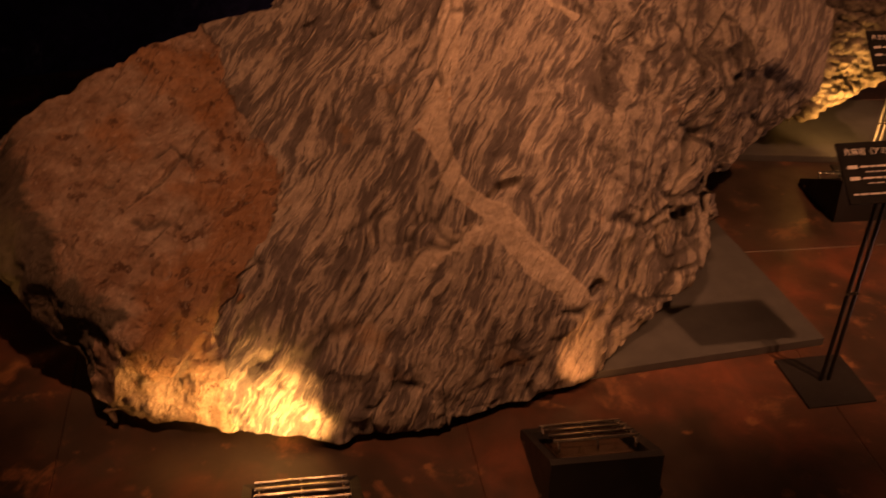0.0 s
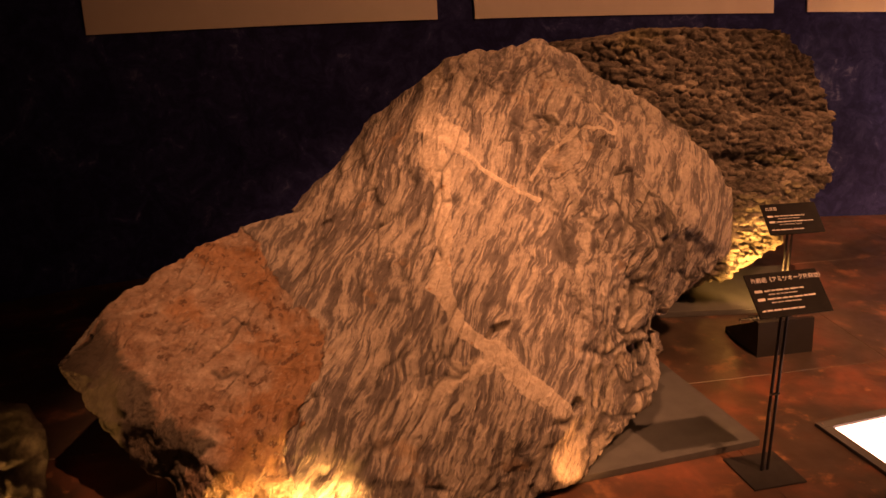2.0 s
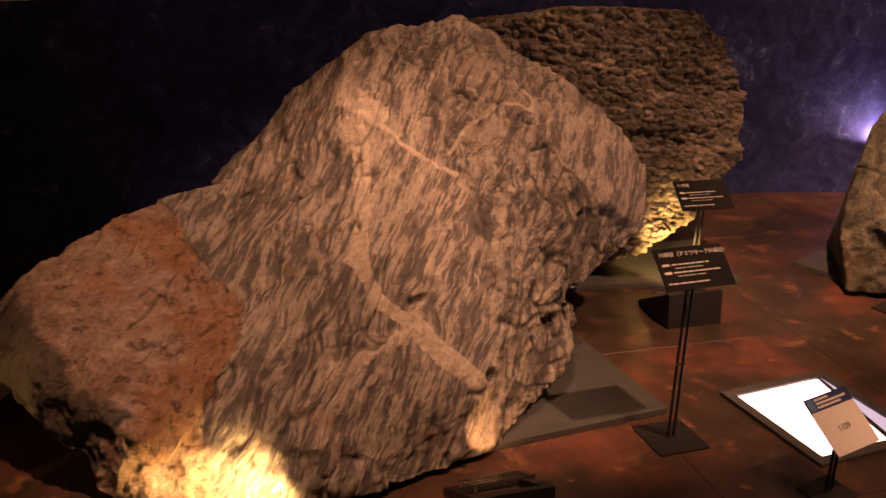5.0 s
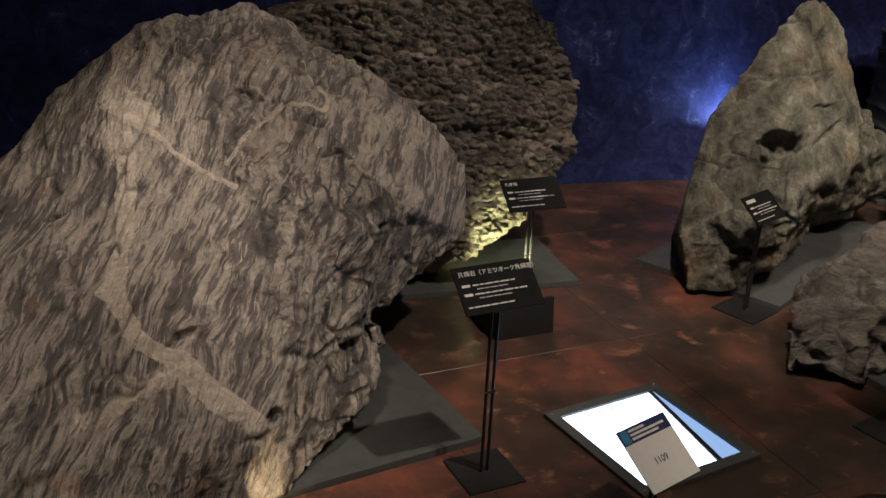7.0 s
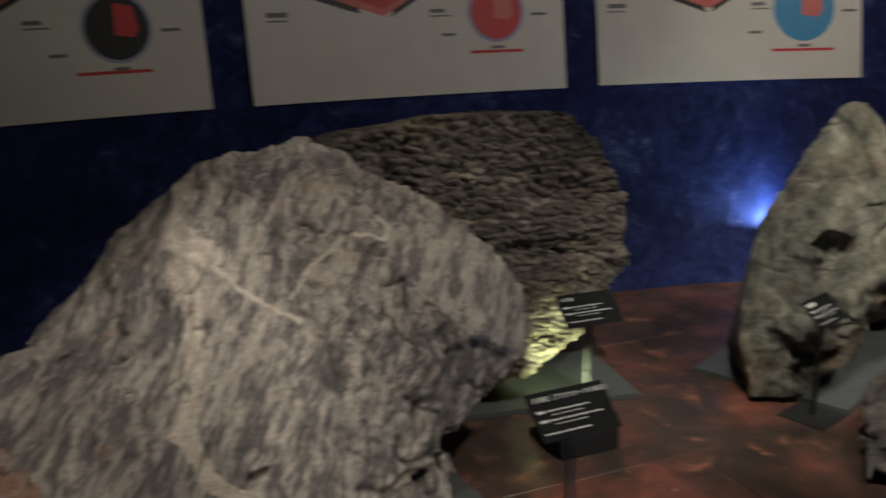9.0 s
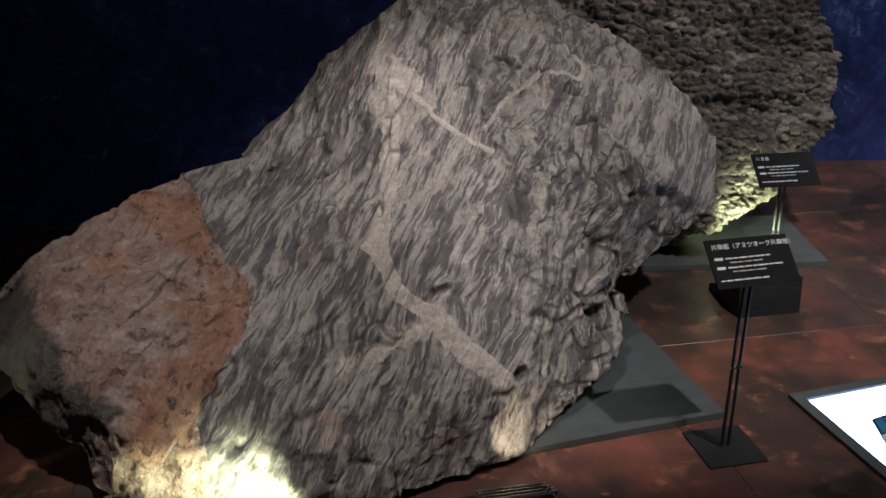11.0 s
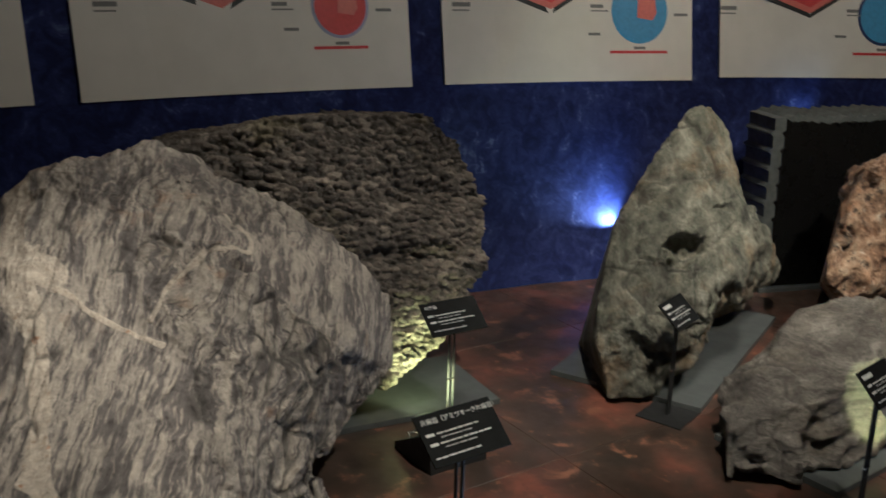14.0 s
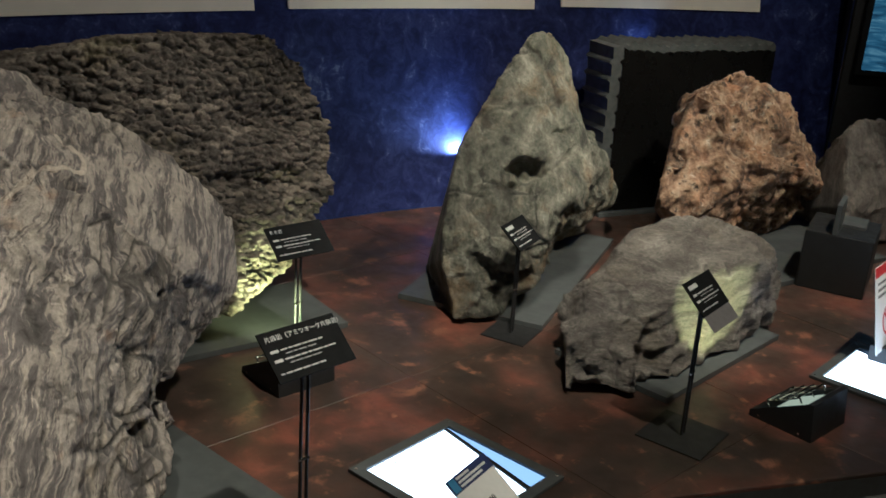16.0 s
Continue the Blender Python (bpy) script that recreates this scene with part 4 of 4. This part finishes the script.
# ---- dark ribbed block against the wall ----
def ribbed_block():
    e = empty("ribbed_block", pose(3.80, 2.72, DECK, 0, 0, -17.5), "black polished stone block with ribbed grey edges", "stone block")
    W, H, deep, ribs, teeth = 0.915, 0.80, 0.20, 10, 17
    left = []
    for i in range(ribs):
        z = 0.02 + (H - 0.02) * i / ribs
        dz = (H - 0.02) / ribs
        left += [(-0.044, z + dz * 0.05), (-0.040, z + dz * 0.14), (-0.026, z + dz * 0.26), (-0.030, z + dz * 0.92)]
    top = []
    for i in range(teeth):
        x = W * i / teeth
        dx = W / teeth
        lift = 0.012 * noise.noise(Vector((i * 0.37, 0, 0)))
        top += [(x + dx * 0.15, H + lift), (x + dx * 0.5, H + 0.016 + lift), (x + dx * 0.85, H + lift)]
    outline = left + top + [(W, 0.02)]
    turn = Matrix.Rotation(radians(90), 4, "X")
    bm = prism(outline, -deep, 0.0)
    bmesh.ops.transform(bm, matrix=turn, verts=bm.verts)
    part("body", bm, M_RIB, e, "grey ribbed stone body")
    face = [(x + 0.055, z) for x, z in left] + [(max(0.055, x), z - (0.045 if k % 3 == 1 else 0.022)) for k, (x, z) in enumerate(top)] + [(W - 0.004, 0.02)]
    bm = prism(face, 0.0, 0.004)
    bmesh.ops.transform(bm, matrix=turn, verts=bm.verts)
    part("polished_face", bm, M_GLASS_BLACK, e, "black polished face")
    part("foot", box(W + 0.04, deep + 0.06, 0.02, (W / 2, deep / 2 - 0.0, 0), 0.002), M_PLATE, e)


ribbed_block()


# ---- sign stands ----
def lettering(body, size, parent, at, material, name="lettering"):
    cu = bpy.data.curves.new(name, "FONT")
    cu.body, cu.size, cu.extrude = body, size, 0.0004
    tmp = new(name, cu)
    me = bpy.data.meshes.new_from_object(tmp.evaluated_get(bpy.context.evaluated_depsgraph_get()))
    bpy.data.objects.remove(tmp)
    bpy.data.curves.remove(cu)
    me.materials.clear()
    me.materials.append(material)
    ob = new(name, me)
    ob.parent = parent
    ob.matrix_local = Matrix.Translation(at)
    return ob


def sign(at, yaw, high, title, size, label, foot=0.15, tall=0.118, tilt=50.0, wide=0.20, sheet=False):
    e = empty("sign_stand", pose(at[0], at[1], DECK, 0, 0, yaw), label, "sign", "sign stands")
    part("foot", box(foot, foot, 0.005, (0, 0, 0), 0.001), M_BLACK, e)
    for x in (-0.0085, 0.0085):
        part("rod", rod((x, 0, 0.005), (x, 0.004, high - 0.012), 0.0042), M_BLACK, e)
    part("clip", rod((-0.013, 0, high * 0.45), (0.013, 0, high * 0.45), 0.0035), M_CHROME, e, "small steel clip")
    plate = part("plate", box(wide, tall, 0.004, (0, 0, -0.002), 0.0008), M_SIGN, e, "black plate with white print")
    plate.matrix_local = pose(0, 0.0, high, 90 - tilt, 0, 0)
    x0, y1 = -wide / 2 + 0.012, tall / 2
    if title:
        lettering(title, size, plate, (x0, y1 - 0.014 - size * 0.7, 0.0024), M_SIGNTEXT)
    else:
        bar = box(wide * 0.30, 0.012, 0.0006, (x0 + wide * 0.15, y1 - 0.020, 0.002), 0)
        part("title_bar", bar, M_SIGNTEXT, plate)
    rows = ((0.048, 0.020, 0.115), (0.058, None, 0.09), (0.070, 0.020, 0.135), (0.080, None, 0.085), (0.100, None, 0.125))
    for d, tag, w in rows:
        y = y1 - d * tall / 0.118
        start = x0
        if tag:
            part("tag_bar", box(tag, 0.0062, 0.0006, (x0 + tag / 2, y, 0.002), 0), M_SIGNTEXT, plate)
            start = x0 + tag + 0.006
        elif d < 0.09:
            start = x0 + 0.034
        # words of unequal length that cannot be read
        rng = random.Random(int(d * 1000))
        x = start
        while x < start + w * wide / 0.2 - 0.01:
            lw = 0.008 + 0.016 * rng.random()
            part("word_bar", box(lw, 0.0030 if tag or d > 0.09 else 0.0020, 0.0005, (x + lw / 2, y, 0.002), 0), M_SIGNTEXT if tag or d > 0.09 else M_GREYINK, plate)
            x += lw + 0.003
    if sheet:
        part("grey_sheet", box(wide - 0.004, 0.05, 0.0008, (0, -tall / 2 - 0.024, 0), 0), M_SHEET, plate, "pale grey sheet below the plate")
    return e


M_SIGN = plain("matt_black_sign", (0.006, 0.006, 0.0065), 0.85)
M_SIGN.node_tree.nodes["Principled BSDF"].inputs["Specular IOR Level"].default_value = 0.15
M_SIGNTEXT = plain("white_sign_print", (0.5, 0.5, 0.5), 0.7)
M_GREYINK = plain("pale_grey_print", (0.35, 0.35, 0.36), 0.6)
M_SHEET = plain("grey_acrylic", (0.16, 0.15, 0.155), 0.35)
sign((1.252, 1.483), 2.0, 0.495, "片麻岩（アミツオーク片麻岩）", 0.0145, "black caption sign on twin rods beside the gneiss boulder")
sign((1.80, 2.305), -2.0, 0.38, "れき岩", 0.0145, "black caption sign on twin rods before the conglomerate")
sign((2.486, 2.018), 19.0, 0.365, "", 0.0, "black caption sign on thin rods before the green-grey boulder", 0.16, 0.105, 48.0, 0.165)
sign((2.40, 1.25), 10.0, 0.44, "", 0.0, "black caption sign with grey strip before the layered boulder", 0.20, 0.105, 45.0, 0.165, True)


# ---- lamp boxes on the deck ----
def lamp_box(at, yaw, label, bright=True):
    e = empty("deck_lamp", pose(at[0], at[1], DECK, 0, 0, yaw), label, "lamp", "deck lamps")
    W, D, hf, hb = 0.20, 0.19, 0.115, 0.02
    bm = bmesh.new()
    prof = [(-D / 2 - 0.012, 0.0), (D / 2, 0.0), (D / 2, hb), (-D / 2 + 0.014, hf), (-D / 2, hf)]
    a = [bm.verts.new((-W / 2, y, z)) for y, z in prof]
    b = [bm.verts.new((W / 2, y, z)) for y, z in prof]
    bm.faces.new(a), bm.faces.new(b[::-1])
    slope = None
    for i in range(5):
        f = bm.faces.new((a[i], b[i], b[(i + 1) % 5], a[(i + 1) % 5]))
        if i == 2:
            slope = f
    bmesh.ops.recalc_face_normals(bm, faces=bm.faces)
    bmesh.ops.inset_individual(bm, faces=[slope], thickness=0.022)
    nrm = slope.normal.copy()
    bmesh.ops.translate(bm, vec=nrm * -0.004, verts=slope.verts)
    inner = bmesh.ops.extrude_face_region(bm, geom=[slope])["geom"]
    bmesh.ops.translate(bm, vec=nrm * -0.022, verts=[v for v in inner if isinstance(v, bmesh.types.BMVert)])
    bmesh.ops.delete(bm, geom=[slope], context="FACES_ONLY") if slope.is_valid else None
    part("housing", bm, M_BLACK, e)
    y0, z0, y1, z1 = -D / 2 + 0.014, hf, D / 2, hb
    sl = Vector((0, y1 - z0 * 0 - y0, z1 - z0)).normalized()
    up = Vector((0, -sl.z, sl.y))
    mid = Vector((0, (y0 + y1) / 2, (z0 + z1) / 2))
    pane = box(W - 0.06, 0.10, 0.003, (0, 0, 0), 0.001)
    g = part("reflector", pane, M_LAMP if bright else M_LENS, e, "lit lamp glass")
    g.matrix_local = Matrix.Translation(mid - up * 0.018) @ Matrix.Rotation(math.atan2(sl.z, sl.y), 4, "X")
    for k in range(4):
        c = mid + sl * (-0.052 + 0.034 * k) + up * 0.016
        part("guard_bar", rod(c + Vector((-W / 2 + 0.022, 0, 0)), c + Vector((W / 2 - 0.022, 0, 0)), 0.0032, 8), M_CHROME, e)
    for x in (-W / 2 + 0.03, 0.0, W / 2 - 0.03):
        a0, a1 = mid + sl * -0.056 + up * 0.013, mid + sl * 0.054 + up * 0.013
        part("guard_strut", rod(a0 + Vector((x, 0, 0)), a1 + Vector((x, 0, 0)), 0.0024, 8), M_CHROME, e)
        for q in (a0, a1):
            part("guard_post", rod(q + Vector((x, 0, 0)), q + Vector((x, 0, 0)) - up * 0.016, 0.0024, 8), M_CHROME, e)
    for x, y in ((-W / 2 - 0.001, -D / 2 + 0.03), (-W / 2 - 0.001, D / 2 - 0.03)):
        part("screw", rod((x, y, 0.012), (x + 0.003, y, 0.012), 0.003, 8), M_CHROME, e)
    return e


LAMP = "black wedge-shaped deck lamp with polished guard bars"
lamp_box((0.17, 1.22), 0.0, LAMP, False)
lamp_box((0.685, 1.30), 0.0, LAMP, False)
lamp_box((1.685, 2.19), 0.0, LAMP)
lamp_box((2.77, 1.105), 0.0, LAMP)
lamp_box((-0.75, 1.31), 0.0, LAMP)


# ---- lit screens let into the deck ----
def deck_screen(corner, yaw, label):
    e = empty("deck_screen", pose(corner[0], corner[1], DECK + 0.001, 0, 0, yaw), label, "screen", "deck screens")
    W, D, bw = 0.388, 0.405, 0.032
    for nm, sx, sy, x, y in (("frame_rail", W, bw, W / 2, -bw / 2), ("frame_rail", W, bw, W / 2, -D + bw / 2), ("frame_side", bw, D - 2 * bw, bw / 2, -D / 2), ("frame_side", bw, D - 2 * bw, W - bw / 2, -D / 2)):
        part(nm, box(sx, sy, 0.010, (x, y, 0), 0.0012), M_PLATE, e)
    iw, idp = W - 2 * bw, D - 2 * bw
    x0, x1, y0, y1 = bw, W - bw, -bw, -D + bw
    back, front = x1 - 0.016, x1 - 0.085
    part("screen", prism([(x0, y1), (front, y1), (back, y0), (x0, y0)], 0.0005, 0.0025), M_SCREEN, e, "bright white screen")
    # glowing wedge put in for the side wall that the sunken screen lights
    part("recess_side", prism([(front + 0.016, y1), (x1, y1), (x1, y0), (back + 0.010, y0)], 0.0005, 0.0025), M_RECESS_GLOW, e, "pale blue margin")
    part("divider", prism([(front, y1), (front + 0.016, y1), (back + 0.010, y0), (back, y0)], 0.0005, 0.0065), M_BLACK, e)
    for x in (0.014, W - 0.014):
        for y in (-0.014, -D + 0.014):
            part("screw", rod((x, y, 0.009), (x, y, 0.0115), 0.0028, 10), M_CHROME, e)
    for k in range(4):
        part("print_bar", box(0.018 + 0.01 * (k % 2), 0.004, 0.0004, (bw + 0.05 + 0.035 * k, -bw - 0.022, 0.0028), 0), M_DIM, e)
    return e


deck_screen((1.513, 1.656), 6.5, "white lit screen in a grey frame set in the deck")
deck_screen((3.06, 1.22), 6.0, "white lit screen in a grey frame set in the deck")


# ---- cards on rods ----
def guide_card():
    e = empty("guide_card", pose(1.507, 1.16, DECK, 0, 0, 15.0), "white audio guide card with navy heading on thin rods", "card")
    for x in (-0.009, 0.009):
        part("rod", rod((x, 0, 0.004), (x, 0.002, 0.205), 0.004), M_BLACK, e)
    part("foot", box(0.12, 0.10, 0.004, (0, 0, 0), 0.001), M_BLACK, e)
    W, H = 0.155, 0.150
    card = part("card", box(W, H, 0.003, (0, 0, -0.0015), 0.001), M_CARD, e)
    card.matrix_local = pose(-0.005, 0.0, 0.205, 36, 0, 0)
    part("heading", box(W, 0.036, 0.0006, (0, H / 2 - 0.018, 0.0014), 0), M_NAVY, card, "navy heading strip")
    part("emblem", box(0.022, 0.030, 0.0006, (-W / 2 + 0.015, H / 2 - 0.018, 0.0019), 0), M_SKY, card, "blue square emblem")
    for k, w in ((0, 0.05), (1, 0.108), (2, 0.085)):
        part("heading_bar", box(w, 0.0055, 0.0006, (-W / 2 + 0.031 + w / 2, H / 2 - 0.0085 - 0.0095 * k, 0.0019), 0), M_TEXT, card)
    lettering("1109", 0.022, card, (-0.026, -0.022, 0.0018), M_INK, "number")
    return e


guide_card()


def notice_card():
    e = empty("notice_card", pose(3.43, 1.13, DECK, 0, 0, 8.0), "white notice card with red heading and red ring sign", "card")
    card = part("card", box(0.24, 0.003, 0.30, (0, 0, 0.05), 0.001), M_CARD, e)
    card.matrix_local = pose(0, 0, 0, -12, 0, 0)
    part("stand", box(0.12, 0.08, 0.06, (0, 0.01, 0), 0.002), M_BLACK, e)
    part("heading", box(0.24, 0.0008, 0.035, (0, -0.0018, 0.315), 0), M_RED, card, "red heading strip")
    for k in range(3):
        part("print_bar", box(0.15, 0.0006, 0.009, (-0.02, -0.0019, 0.285 - 0.022 * k), 0), M_DIM, card)
    ring = bmesh.new()
    n = 32
    for r0, r1 in ((0.042, 0.052),):
        for i in range(n):
            a, b = 2 * math.pi * i / n, 2 * math.pi * (i + 1) / n
            ring.faces.new([ring.verts.new((r * math.cos(t) , -0.0024, 0.145 + r * math.sin(t))) for r, t in ((r0, a), (r1, a), (r1, b), (r0, b))])
    bmesh.ops.remove_doubles(ring, verts=ring.verts, dist=0.0001)
    up = bmesh.ops.extrude_face_region(ring, geom=ring.faces[:])["geom"]
    bmesh.ops.translate(ring, vec=(0, 0.0007, 0), verts=[v for v in up if isinstance(v, bmesh.types.BMVert)])
    part("ring", ring, M_RED, card, "red ring")
    part("slash", box(0.10, 0.0007, 0.010, (0, -0.0021, 0), 0, Matrix.Translation((0, 0, 0.145)) @ Matrix.Rotation(radians(45), 4, "Y") @ Matrix.Translation((0, 0, -0.005))), M_RED, card, "red slash")


notice_card()

# ---- far end: partition, screen, plinth ----
END = pose(5.38, 2.45, 0, 0, 0, -48.6)
p = tagged(part("wall_partition", box(2.4, 0.12, 3.6, (1.2, 0.06, 0), 0), M_ROOM), "black partition at the end of the blue wall", "wall", kind="structure")
p.matrix_world = END
p = part("trim", box(0.012, 0.03, 2.2, (0.0, -0.016, DECK), 0.002), M_CHROME)
p.matrix_world = END
tagged(p, "thin bright metal strip at the wall's end", "trim", kind="structure")


def video_screen():
    n = Nodes("blue_water_picture")
    a = n.noise(6, 6, 0.6, n.scaled(1, 1, 5), 1.0)
    c = n.ramp(a, (0.3, (0.008, 0.014, 0.02)), (0.5, (0.03, 0.05, 0.055)), (0.7, (0.10, 0.12, 0.10)))
    n.put(n.bsdf.inputs["Base Color"], (0.01, 0.01, 0.01))
    n.put(n.bsdf.inputs["Emission Color"], c)
    n.put(n.bsdf.inputs["Emission Strength"], 1.0)
    e = empty("video_screen", END, "wall screen showing dim blue water", "screen")
    part("casing", box(1.2, 0.05, 0.74, (0.66, -0.026, 0.82), 0.004), M_BLACK, e)
    part("picture", box(1.14, 0.004, 0.68, (0.66, -0.054, 0.85), 0), n.m, e, "lit blue picture")


video_screen()


def plinth():
    e = empty("equipment_plinth", pose(3.98, 1.62, DECK, 0, 0, 20), "black metal box with a tilted bracket on top", "box")
    part("case", box(0.30, 0.26, 0.24, (0, 0, 0), 0.006), M_BLACK, e)
    part("bracket", box(0.18, 0.02, 0.12, (-0.06, 0.02, 0.24), 0.003), M_PLATE, e)
    part("tray", box(0.14, 0.12, 0.012, (0.06, -0.02, 0.24), 0.002), M_PLATE, e)
    part("screw", rod((-0.06, 0.008, 0.32), (-0.06, 0.012, 0.32), 0.006), M_CHROME, e)


plinth()
